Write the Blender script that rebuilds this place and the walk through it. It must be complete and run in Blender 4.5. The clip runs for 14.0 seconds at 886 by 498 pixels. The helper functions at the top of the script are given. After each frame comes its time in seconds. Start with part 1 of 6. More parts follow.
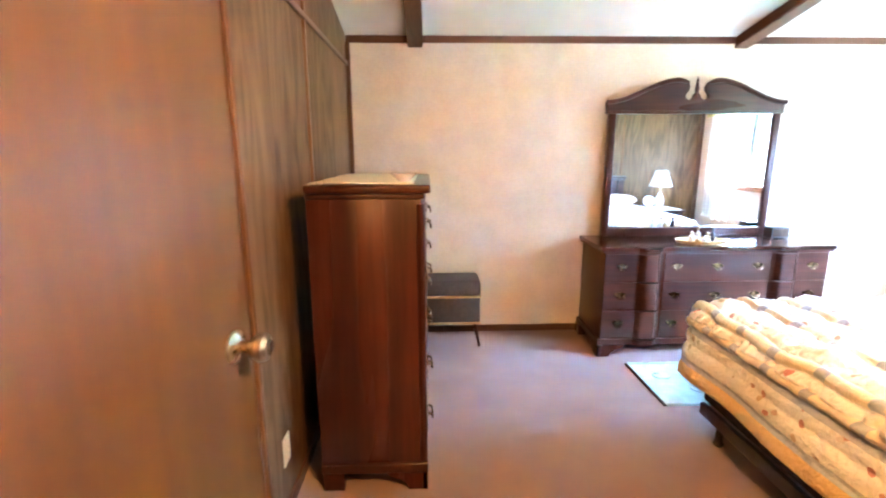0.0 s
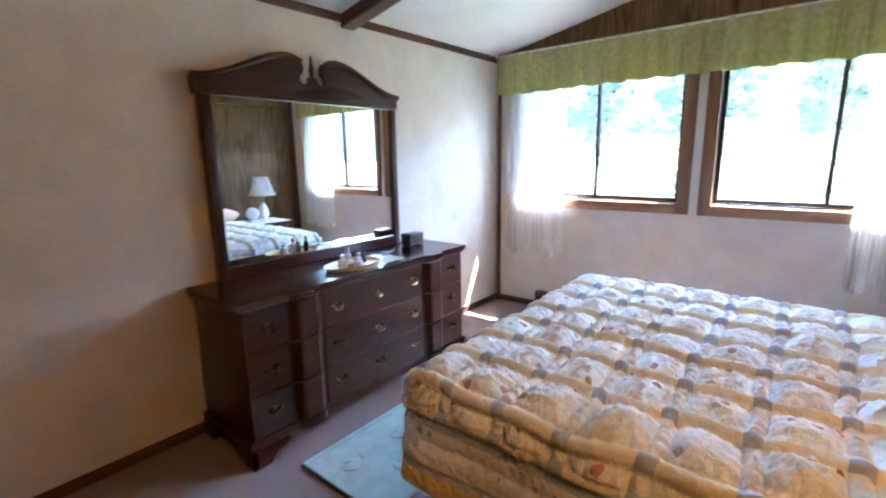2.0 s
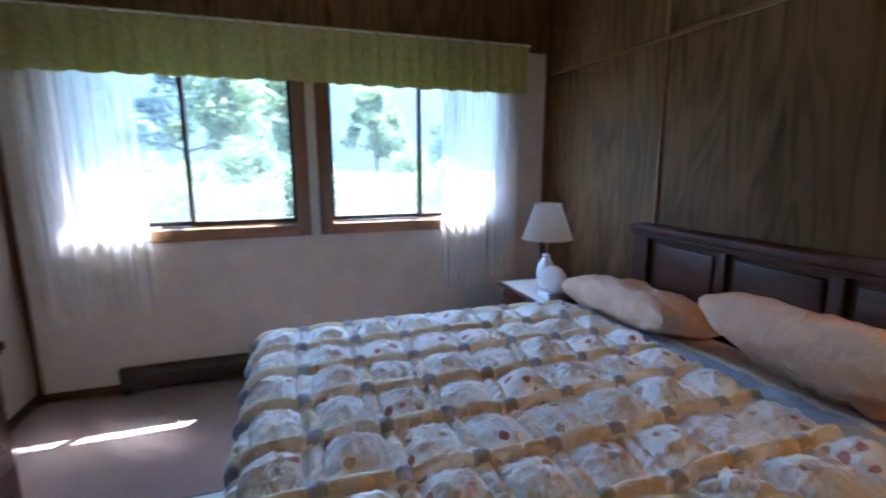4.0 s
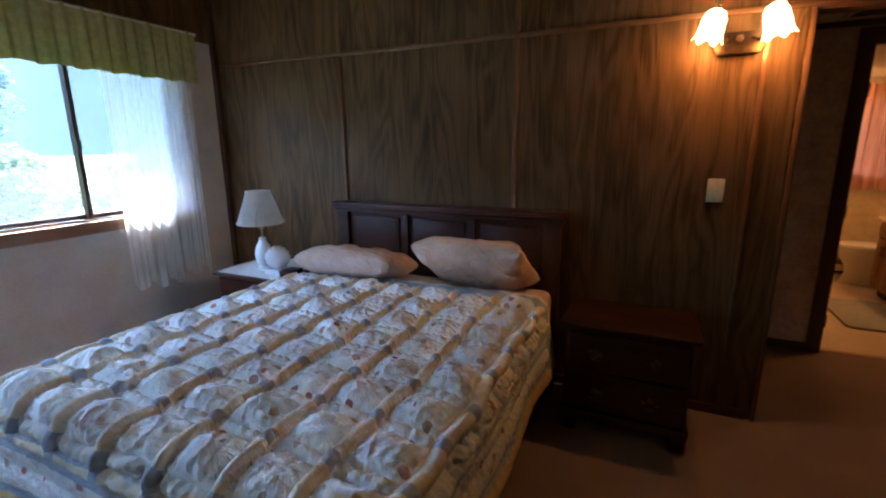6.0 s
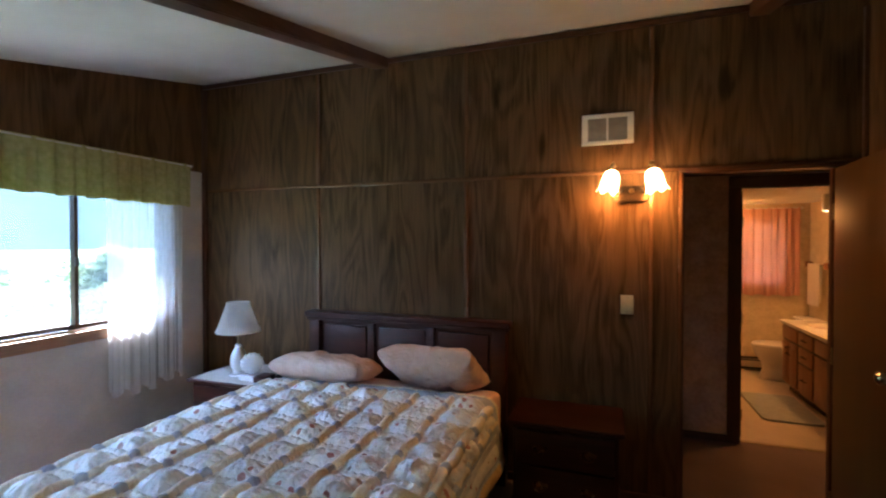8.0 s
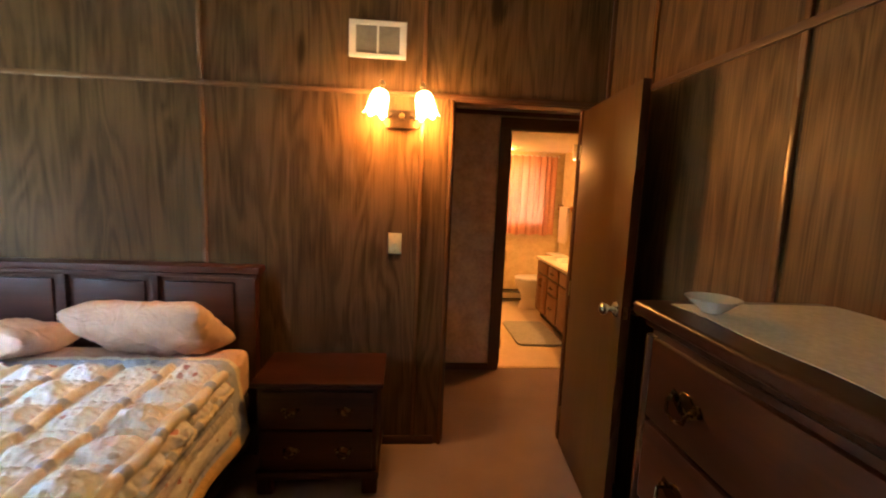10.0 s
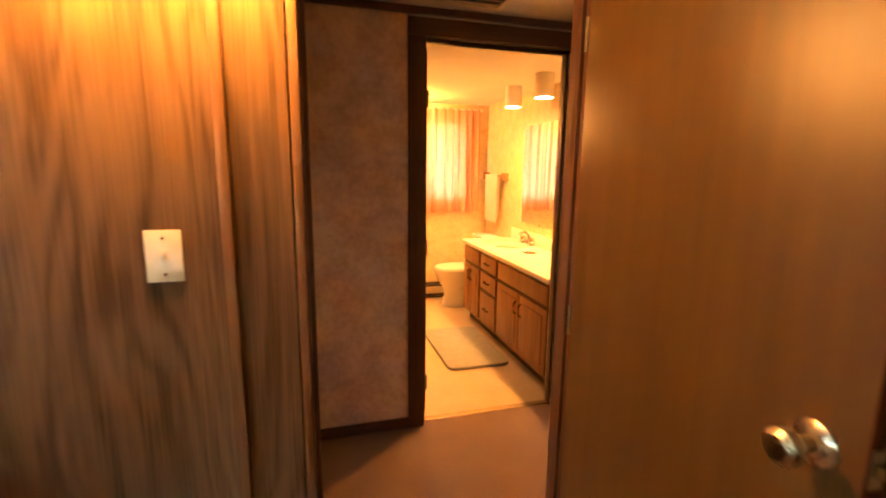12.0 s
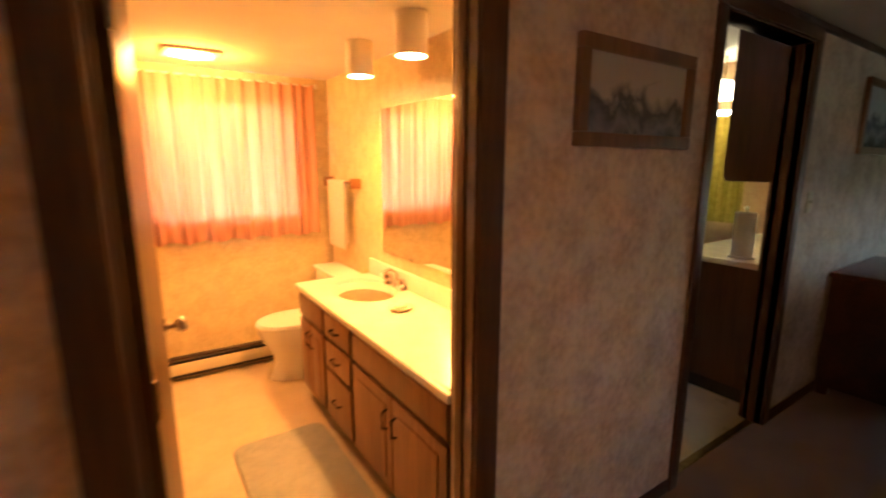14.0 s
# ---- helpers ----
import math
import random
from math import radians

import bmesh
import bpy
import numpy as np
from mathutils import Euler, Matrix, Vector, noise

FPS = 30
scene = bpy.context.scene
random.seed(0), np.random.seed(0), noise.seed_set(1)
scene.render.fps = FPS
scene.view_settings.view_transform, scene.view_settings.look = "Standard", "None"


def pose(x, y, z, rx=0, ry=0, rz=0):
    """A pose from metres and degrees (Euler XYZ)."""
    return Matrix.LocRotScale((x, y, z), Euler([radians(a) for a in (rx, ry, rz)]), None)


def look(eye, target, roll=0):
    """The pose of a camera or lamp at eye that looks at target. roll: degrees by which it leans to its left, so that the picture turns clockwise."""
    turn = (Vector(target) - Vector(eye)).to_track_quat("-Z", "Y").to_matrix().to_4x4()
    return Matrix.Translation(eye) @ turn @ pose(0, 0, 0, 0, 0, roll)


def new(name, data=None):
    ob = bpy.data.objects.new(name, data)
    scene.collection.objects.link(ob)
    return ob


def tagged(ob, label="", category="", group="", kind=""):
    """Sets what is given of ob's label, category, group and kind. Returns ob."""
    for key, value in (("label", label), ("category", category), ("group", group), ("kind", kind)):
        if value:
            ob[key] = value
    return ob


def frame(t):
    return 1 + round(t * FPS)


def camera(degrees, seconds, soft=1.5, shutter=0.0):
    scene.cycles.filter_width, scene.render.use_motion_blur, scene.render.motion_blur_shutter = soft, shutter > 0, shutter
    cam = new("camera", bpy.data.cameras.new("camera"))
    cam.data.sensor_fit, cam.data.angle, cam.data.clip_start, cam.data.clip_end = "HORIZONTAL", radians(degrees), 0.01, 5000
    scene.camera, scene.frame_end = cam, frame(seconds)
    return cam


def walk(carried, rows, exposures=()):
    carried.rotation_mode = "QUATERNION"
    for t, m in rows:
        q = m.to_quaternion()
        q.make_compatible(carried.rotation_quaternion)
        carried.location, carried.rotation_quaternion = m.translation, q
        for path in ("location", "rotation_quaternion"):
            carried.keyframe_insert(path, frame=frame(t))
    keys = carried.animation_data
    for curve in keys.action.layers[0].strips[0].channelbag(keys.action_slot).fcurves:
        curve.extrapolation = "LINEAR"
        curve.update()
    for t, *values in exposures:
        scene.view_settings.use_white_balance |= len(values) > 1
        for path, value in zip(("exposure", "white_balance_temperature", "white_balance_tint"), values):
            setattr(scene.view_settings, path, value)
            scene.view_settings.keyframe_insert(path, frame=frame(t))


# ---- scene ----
cam = camera(88.1, 14.0, 2.0, 0.4)
PATH = [
    (0, (0.39, -0.108, 1.44), (0.449, 1.849, 1.031), -0.2),
    (0.5, (0.43, 0.122, 1.431), (0.739, 2.054, 1.017), -0.7),
    (1, (0.512, 0.433, 1.443), (1.193, 2.263, 1.01), -1.1),
    (1.5, (0.569, 0.754, 1.385), (1.76, 2.309, 0.982), -0.4),
    (2, (0.699, 1.073, 1.417), (2.218, 2.311, 1.016), -1.0),
    (2.5, (0.927, 1.323, 1.422), (2.629, 2.303, 1.048), -0.5),
    (3, (1.047, 1.503, 1.404), (2.925, 2.064, 1.007), 0.8),
    (3.5, (1.123, 1.759, 1.414), (3.078, 1.676, 1.002), 0.4),
    (4, (1.243, 1.93, 1.422), (3.109, 1.306, 1.061), -0.2),
    (4.2, (1.271, 1.989, 1.415), (3.052, 1.156, 1.053), 0.2),
    (6.5, (1.301, 2.889, 1.507), (2.025, 1.077, 1.068), -0.7),
    (7, (1.256, 3.015, 1.543), (1.991, 1.191, 1.183), 0.0),
    (7.5, (1.145, 3.096, 1.603), (1.946, 1.268, 1.464), -0.4),
    (8, (1.131, 3.11, 1.631), (1.799, 1.225, 1.602), -0.0),
    (8.5, (1.082, 3.113, 1.605), (1.547, 1.168, 1.567), 0.5),
    (9, (1.02, 3.038, 1.618), (1.197, 1.049, 1.514), 1.2),
    (9.2, (1.005, 2.999, 1.613), (1.087, 1.007, 1.459), 1.3),
    (11.3, (0.8, 1.676, 1.472), (0.382, -0.255, 1.158), 2.3),
    (12, (0.677, 1.161, 1.444), (0.127, -0.73, 1.094), 0.7),
    (12.5, (0.521, 0.803, 1.466), (0.098, -1.123, 1.131), 2.1),
    (13, (0.465, 0.425, 1.452), (-0.033, -1.48, 1.099), 2.8),
    (13.5, (0.337, 0.092, 1.499), (-0.434, -1.711, 1.105), 1.4),
    (14, (0.058, -0.178, 1.513), (-1.041, -1.807, 1.139), 0.2),
]
EXPOSURES = [(0.0, 7.9, 5000, 9), (0.5, 7.42, 5100, 10), (1.5, 6.6, 5150, 11), (2.0, 5.75, 5300, 11), (2.5, 5.15, 5300, 11), (3.0, 4.85, 5250, 11), (4.0, 4.35, 5250, 11), (6.5, 4.28, 5300, 10), (8.0, 4.6, 5400, 11), (9.0, 4.85, 5700, 11), (11.4, 6.9, 6900, 13), (12.5, 6.8, 6500, 11), (13.1, 6.75, 6250, 10), (14.0, 6.5, 6250, 10)]
walk(cam, [(t, look(eye, target, roll)) for t, eye, target, roll in PATH], EXPOSURES)

# ---- world, sun, large lights ----
world = bpy.data.worlds.new("sky")
scene.world = world
world.use_nodes = True
wn, wl = world.node_tree.nodes, world.node_tree.links
sky = wn.new("ShaderNodeTexSky")
sky.sky_type, sky.sun_disc = "NISHITA", False
SUN_DIR = Vector((0.55, -0.52, 1.15)).normalized()
sky.sun_elevation = math.asin(SUN_DIR.z)
sky.sun_rotation = math.atan2(SUN_DIR.x, SUN_DIR.y)
wl.new(sky.outputs[0], wn["Background"].inputs[0])
wn["Background"].inputs[1].default_value = 0.15
sun = new("sun", bpy.data.lights.new("sun", "SUN"))
sun.data.energy, sun.data.angle, sun.data.color = 4.2, radians(0.5), (1.0, 0.94, 0.85)
sun.rotation_mode = "QUATERNION"
sun.rotation_quaternion = SUN_DIR.to_track_quat("Z", "Y")


def bulb(name, at, watts, colour, radius=0.03, spot=0):
    lamp = bpy.data.lights.new(name, "SPOT" if spot else "POINT")
    lamp.energy, lamp.color, lamp.shadow_soft_size = watts, colour, radius
    if spot:
        lamp.spot_size, lamp.spot_blend = radians(spot), 0.6
    ob = new(name, lamp)
    ob.location = at
    return ob


WARM, AMBER = (1.0, 0.35, 0.052), (1.0, 0.345, 0.054)
SCONCE_W, CAN_W, BATH_W, KITCHEN_W = 0.34, 1.10, 0.50, 0.05

# ---- materials ----


def base_mat(name, rough=0.6, metal=0.0, spec=0.5):
    m = bpy.data.materials.new(name)
    m.use_nodes = True
    p = m.node_tree.nodes["Principled BSDF"]
    p.inputs["Roughness"].default_value, p.inputs["Metallic"].default_value = rough, metal
    p.inputs["Specular IOR Level"].default_value = spec
    return m, m.node_tree.nodes, m.node_tree.links, p


def ramp(nodes, stops):
    r = nodes.new("ShaderNodeValToRGB")
    while len(r.color_ramp.elements) < len(stops):
        r.color_ramp.elements.new(0.5)
    for e, (pos, c) in zip(r.color_ramp.elements, stops):
        e.position, e.color = pos, (*c, 1)
    return r


def mottled(name, a, b, scale=8.0, stretch=(1, 1, 1), rough=0.6, metal=0.0, bump=0.0, fine=60.0, detail=6.0, spec=0.5, lo=0.3, hi=0.7, rvar=0.1, wear=0.25):
    """Two-scale noise between two colours, with grain relief and uneven gloss."""
    m, n, l, p = base_mat(name, rough, metal, spec)
    co = n.new("ShaderNodeTexCoord")
    mp = n.new("ShaderNodeMapping")
    mp.inputs["Scale"].default_value = stretch
    l.new(co.outputs["Object"], mp.inputs[0])
    n1, n2 = n.new("ShaderNodeTexNoise"), n.new("ShaderNodeTexNoise")
    n1.inputs["Scale"].default_value, n1.inputs["Detail"].default_value = scale, detail
    n2.inputs["Scale"].default_value, n2.inputs["Detail"].default_value = fine, 3.0
    n1.inputs["Distortion"].default_value = 0.3
    for t in (n1, n2):
        l.new(mp.outputs[0], t.inputs["Vector"])
    mix = n.new("ShaderNodeMix")
    mix.inputs["Factor"].default_value = wear
    l.new(n1.outputs["Fac"], mix.inputs["A"]), l.new(n2.outputs["Fac"], mix.inputs["B"])
    r = ramp(n, [(lo, a), (hi, b)])
    l.new(mix.outputs["Result"], r.inputs[0]), l.new(r.outputs[0], p.inputs["Base Color"])
    mr = n.new("ShaderNodeMapRange")
    mr.inputs["To Min"].default_value, mr.inputs["To Max"].default_value = max(0.02, rough - rvar), min(1, rough + rvar)
    l.new(n1.outputs["Fac"], mr.inputs[0]), l.new(mr.outputs[0], p.inputs["Roughness"])
    if bump:
        bp = n.new("ShaderNodeBump")
        bp.inputs["Strength"].default_value, bp.inputs["Distance"].default_value = bump, 0.004
        l.new(n2.outputs["Fac"], bp.inputs["Height"]), l.new(bp.outputs[0], p.inputs["Normal"])
    return m


def wood(name, dark, light, axis="z", rough=0.45, scale=9.0, bump=0.15, figure=0.5, spec=0.5):
    """Grained wood: streaks along one axis, with slow cathedral figure and knots."""
    m, n, l, p = base_mat(name, rough, 0.0, spec)
    co = n.new("ShaderNodeTexCoord")
    oi = n.new("ShaderNodeObjectInfo")
    shift = n.new("ShaderNodeVectorMath")
    shift.operation = "MULTIPLY_ADD"
    shift.inputs[1].default_value = (7, 7, 7)
    l.new(oi.outputs["Random"], shift.inputs[0]), l.new(co.outputs["Object"], shift.inputs[2])
    s = {"x": (0.06, 1, 1), "y": (1, 0.06, 1), "z": (1, 1, 0.06)}[axis]
    s2 = {"x": (0.14, 1, 1), "y": (1, 0.14, 1), "z": (1, 1, 0.14)}[axis]
    mp, mp2 = n.new("ShaderNodeMapping"), n.new("ShaderNodeMapping")
    mp.inputs["Scale"].default_value, mp2.inputs["Scale"].default_value = s, s2
    l.new(shift.outputs[0], mp.inputs[0]), l.new(shift.outputs[0], mp2.inputs[0])
    fine, slow = n.new("ShaderNodeTexNoise"), n.new("ShaderNodeTexNoise")
    fine.inputs["Scale"].default_value, fine.inputs["Detail"].default_value = scale * 9, 5
    slow.inputs["Scale"].default_value, slow.inputs["Detail"].default_value, slow.inputs["Distortion"].default_value = scale * 0.55, 3, 0.5
    l.new(mp.outputs[0], fine.inputs["Vector"]), l.new(mp2.outputs[0], slow.inputs["Vector"])
    rings = n.new("ShaderNodeMath")
    rings.operation = "MULTIPLY"
    rings.inputs[1].default_value = 22
    sn = n.new("ShaderNodeMath")
    sn.operation = "SINE"
    l.new(slow.outputs["Fac"], rings.inputs[0]), l.new(rings.outputs[0], sn.inputs[0])
    half = n.new("ShaderNodeMapRange")
    half.inputs["From Min"].default_value = -1
    l.new(sn.outputs[0], half.inputs[0])
    mix = n.new("ShaderNodeMix")
    mix.inputs["Factor"].default_value = figure * 0.55
    l.new(fine.outputs["Fac"], mix.inputs["A"]), l.new(half.outputs[0], mix.inputs["B"])
    r = ramp(n, [(0.2, dark), (0.8, light)])
    l.new(mix.outputs["Result"], r.inputs[0]), l.new(r.outputs[0], p.inputs["Base Color"])
    mr = n.new("ShaderNodeMapRange")
    mr.inputs["To Min"].default_value, mr.inputs["To Max"].default_value = rough - 0.08, rough + 0.12
    l.new(slow.outputs["Fac"], mr.inputs[0]), l.new(mr.outputs[0], p.inputs["Roughness"])
    bp = n.new("ShaderNodeBump")
    bp.inputs["Strength"].default_value, bp.inputs["Distance"].default_value = bump, 0.002
    l.new(fine.outputs["Fac"], bp.inputs["Height"]), l.new(bp.outputs[0], p.inputs["Normal"])
    return m


def panelling(name, dark, light, rough, spec):
    """Printed walnut sheet: upright cathedral flames, knots, fine pores and slow shifts of tone."""
    m, n, l, p = base_mat(name, rough, 0.0, spec)
    co, oi = n.new("ShaderNodeTexCoord"), n.new("ShaderNodeObjectInfo")
    sp, cb = n.new("ShaderNodeSeparateXYZ"), n.new("ShaderNodeCombineXYZ")
    l.new(co.outputs["Object"], sp.inputs[0])

    def op(kind, a, b):
        q = n.new("ShaderNodeMath")
        q.operation = kind
        for i, v in enumerate((a, b)):
            if isinstance(v, (int, float)):
                q.inputs[i].default_value = v
            else:
                l.new(v, q.inputs[i])
        return q.outputs[0]

    def noise(vec, scale, detail, twist=0.0):
        t = n.new("ShaderNodeTexNoise")
        t.inputs["Scale"].default_value, t.inputs["Detail"].default_value, t.inputs["Distortion"].default_value = scale, detail, twist
        l.new(vec, t.inputs["Vector"])
        return t.outputs["Fac"]
    along = op("ADD", sp.outputs[0], sp.outputs[1])
    l.new(along, cb.inputs[0]), l.new(op("MULTIPLY", oi.outputs["Random"], 9.0), cb.inputs[1]), l.new(sp.outputs[2], cb.inputs[2])
    maps = []
    for sc in ((1, 1, 0.16), (1, 1, 0.012), (1, 1, 0.35)):
        mp = n.new("ShaderNodeMapping")
        mp.inputs["Scale"].default_value = sc
        l.new(cb.outputs[0], mp.inputs[0])
        maps.append(mp.outputs[0])
    slow = noise(maps[0], 5.0, 2.5, 0.6)
    rings = op("MULTIPLY_ADD", op("SINE", op("MULTIPLY", slow, 46.0), 0.0), 0.5)
    rings.node.inputs[2].default_value = 0.5
    pores = noise(maps[1], 240.0, 3.0)
    tone = noise(maps[2], 3.2, 3.0, 0.8)
    knot = n.new("ShaderNodeTexVoronoi")
    knot.inputs["Scale"].default_value = 2.3
    l.new(maps[2], knot.inputs["Vector"])
    eye = n.new("ShaderNodeMapRange")
    eye.inputs["From Min"].default_value, eye.inputs["From Max"].default_value = 0.02, 0.10
    l.new(knot.outputs["Distance"], eye.inputs[0])
    f = op("ADD", op("MULTIPLY", rings, 0.17), op("MULTIPLY", pores, 0.62))
    f = op("ADD", f, op("MULTIPLY", tone, 0.42))
    f = op("MULTIPLY", f, op("MULTIPLY_ADD", eye.outputs[0], 0.45))
    f.node.inputs[1].links[0].from_node.inputs[2].default_value = 0.55
    r = ramp(n, [(0.36, dark), (0.74, light)])
    l.new(f, r.inputs[0]), l.new(r.outputs[0], p.inputs["Base Color"])
    mr = n.new("ShaderNodeMapRange")
    mr.inputs["To Min"].default_value, mr.inputs["To Max"].default_value = rough + 0.10, rough - 0.08
    l.new(f, mr.inputs[0]), l.new(mr.outputs[0], p.inputs["Roughness"])
    bp = n.new("ShaderNodeBump")
    bp.inputs["Strength"].default_value, bp.inputs["Distance"].default_value = 0.12, 0.002
    l.new(pores, bp.inputs["Height"]), l.new(bp.outputs[0], p.inputs["Normal"])
    return m


def glow(name, colour, strength, frosted=0.0):
    m, n, l, p = base_mat(name, 0.4)
    p.inputs["Base Color"].default_value = (*colour, 1)
    p.inputs["Emission Color"].default_value, p.inputs["Emission Strength"].default_value = (*colour, 1), strength
    if frosted:
        tr, mx = n.new("ShaderNodeBsdfTranslucent"), n.new("ShaderNodeMixShader")
        tr.inputs[0].default_value, mx.inputs[0].default_value = (0.95, 0.85, 0.7, 1), frosted
        l.new(p.outputs[0], mx.inputs[1]), l.new(tr.outputs[0], mx.inputs[2]), l.new(mx.outputs[0], n["Material Output"].inputs[0])
    return m


def cloth(name, a, b, scale=40.0, lets=0.3, clear=0.0, weave=400.0, stretch=(1, 1, 1), rumple=0.0):
    """Woven cloth that passes some light; clear: the open share of a sheer weave."""
    m, n, l, p = base_mat(name, 0.9, 0, 0.2)
    co = n.new("ShaderNodeTexCoord")
    mp = n.new("ShaderNodeMapping")
    mp.inputs["Scale"].default_value = stretch
    t1, t2 = n.new("ShaderNodeTexNoise"), n.new("ShaderNodeTexNoise")
    t1.inputs["Scale"].default_value, t2.inputs["Scale"].default_value = scale, weave
    l.new(co.outputs["Object"], mp.inputs[0])
    l.new(mp.outputs[0], t1.inputs["Vector"]), l.new(co.outputs["Object"], t2.inputs["Vector"])
    r = ramp(n, [(0.3, a), (0.7, b)])
    l.new(t1.outputs["Fac"], r.inputs[0]), l.new(r.outputs[0], p.inputs["Base Color"])
    bp = n.new("ShaderNodeBump")
    bp.inputs["Strength"].default_value, bp.inputs["Distance"].default_value = 0.15, 0.001
    l.new(t2.outputs["Fac"], bp.inputs["Height"]), l.new(bp.outputs[0], p.inputs["Normal"])
    if rumple:
        t3 = n.new("ShaderNodeTexNoise")
        t3.inputs["Scale"].default_value, t3.inputs["Detail"].default_value, t3.inputs["Distortion"].default_value = 9, 3, 1.2
        l.new(co.outputs["Object"], t3.inputs["Vector"])
        b3 = n.new("ShaderNodeBump")
        b3.inputs["Strength"].default_value, b3.inputs["Distance"].default_value = rumple, 0.03
        l.new(t3.outputs["Fac"], b3.inputs["Height"]), l.new(bp.outputs[0], b3.inputs["Normal"]), l.new(b3.outputs[0], p.inputs["Normal"])
    tr = n.new("ShaderNodeBsdfTranslucent")
    l.new(r.outputs[0], tr.inputs[0])
    mx = n.new("ShaderNodeMixShader")
    mx.inputs[0].default_value = lets
    l.new(p.outputs[0], mx.inputs[1]), l.new(tr.outputs[0], mx.inputs[2])
    last = mx
    if clear:
        op = n.new("ShaderNodeBsdfTransparent")
        m2 = n.new("ShaderNodeMixShader")
        sh = n.new("ShaderNodeMapRange")
        sh.inputs["From Min"].default_value, sh.inputs["From Max"].default_value = 0.3, 0.7
        sh.inputs["To Min"].default_value, sh.inputs["To Max"].default_value = max(0, clear - 0.04), min(1, clear + 0.04)
        l.new(t1.outputs["Fac"], sh.inputs[0]), l.new(sh.outputs[0], m2.inputs[0])
        l.new(mx.outputs[0], m2.inputs[1]), l.new(op.outputs[0], m2.inputs[2])
        last = m2
    l.new(last.outputs[0], n["Material Output"].inputs[0])
    return m


CREAM = mottled("cream_wallpaper", (0.52, 0.47, 0.41), (0.66, 0.615, 0.55), 5.0, rough=0.75, bump=0.12, fine=90, wear=0.45)
HALLPAPER = mottled("mottled_pink_wallpaper", (0.52, 0.41, 0.345), (0.76, 0.66, 0.58), 7.0, rough=0.8, bump=0.1, fine=34, wear=0.4, lo=0.36, hi=0.6)
BATHPAPER = mottled("pale_bath_wallpaper", (0.50, 0.40, 0.22), (0.73, 0.62, 0.39), 12.0, rough=0.7, bump=0.1, fine=50, wear=0.4)
PANEL = panelling("walnut_panel", (0.038, 0.0185, 0.0068), (0.168, 0.095, 0.040), 0.48, 0.16)
# lighter than the trim wood: highlights on rounded edges are put into the colour
BATTEN = wood("highlit_batten_wood", (0.115, 0.056, 0.024), (0.25, 0.13, 0.062), "z", 0.24, 8.0, 0.05)
TRIM = wood("dark_trim_wood", (0.055, 0.022, 0.010), (0.125, 0.055, 0.026), "z", 0.4, 8.0, 0.1)
TRIMX = wood("dark_trim_wood_level", (0.055, 0.022, 0.010), (0.125, 0.055, 0.026), "x", 0.4, 8.0, 0.1)
TRIMY = wood("dark_trim_wood_across", (0.055, 0.022, 0.010), (0.125, 0.055, 0.026), "y", 0.4, 8.0, 0.1)
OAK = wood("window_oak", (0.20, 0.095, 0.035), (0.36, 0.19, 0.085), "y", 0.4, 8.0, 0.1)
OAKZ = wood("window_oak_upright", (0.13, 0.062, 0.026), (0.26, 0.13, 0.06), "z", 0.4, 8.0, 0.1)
DOORWOOD = wood("lauan_door", (0.062, 0.027, 0.0048), (0.112, 0.053, 0.0105), "z", 0.38, 2.6, 0.04, 0.6, 0.4)
CHERRY = wood("cherry", (0.022, 0.006, 0.0035), (0.072, 0.018, 0.009), "z", 0.27, 6.0, 0.02, 0.5, 0.40)
CHERRYX = wood("cherry_level", (0.017, 0.0048, 0.0026), (0.066, 0.018, 0.008), "x", 0.29, 6.0, 0.015, 0.5, 0.40)
POLISH = wood("polished_cherry_top", (0.017, 0.0048, 0.0026), (0.066, 0.018, 0.008), "x", 0.19, 6.0, 0.01, 0.5, 0.50)
ANTIQUE = mottled("antique_brass", (0.13, 0.095, 0.045), (0.26, 0.20, 0.11), 40.0, rough=0.26, metal=1.0)
BEDWOOD = wood("bed_mahogany", (0.030, 0.009, 0.006), (0.075, 0.022, 0.013), "x", 0.3, 6.0, 0.05)
VANWOOD = wood("vanity_oak", (0.17, 0.075, 0.028), (0.32, 0.16, 0.065), "z", 0.4, 9.0, 0.1)
CEIL = mottled("white_ceiling", (0.62, 0.61, 0.59), (0.70, 0.69, 0.67), 3.0, rough=0.9, bump=0.35, fine=160)
CARPET = mottled("mauve_carpet", (0.225, 0.160, 0.148), (0.34, 0.255, 0.238), 2.5, rough=0.95, bump=0.8, fine=420, wear=0.55, spec=0.1)
VINYL = mottled("pale_vinyl", (0.54, 0.44, 0.27), (0.65, 0.55, 0.37), 6.0, rough=0.35, bump=0.05, fine=30)
WHITEVINYL = mottled("white_vinyl", (0.62, 0.62, 0.60), (0.74, 0.74, 0.72), 6.0, rough=0.3, bump=0.05, fine=30)
WHITE = mottled("white_enamel", (0.70, 0.69, 0.66), (0.80, 0.79, 0.76), 9.0, rough=0.35, bump=0.03)
IVORY = mottled("ivory_plastic", (0.62, 0.57, 0.44), (0.70, 0.65, 0.52), 20.0, rough=0.35)
PORCELAIN = mottled("porcelain", (0.76, 0.75, 0.72), (0.82, 0.81, 0.78), 4.0, rough=0.12, rvar=0.04)
COUNTER = mottled("cultured_marble", (0.68, 0.66, 0.60), (0.80, 0.78, 0.72), 7.0, rough=0.2)
BRASS = mottled("aged_brass", (0.28, 0.21, 0.11), (0.44, 0.35, 0.20), 30.0, rough=0.34, metal=1.0)
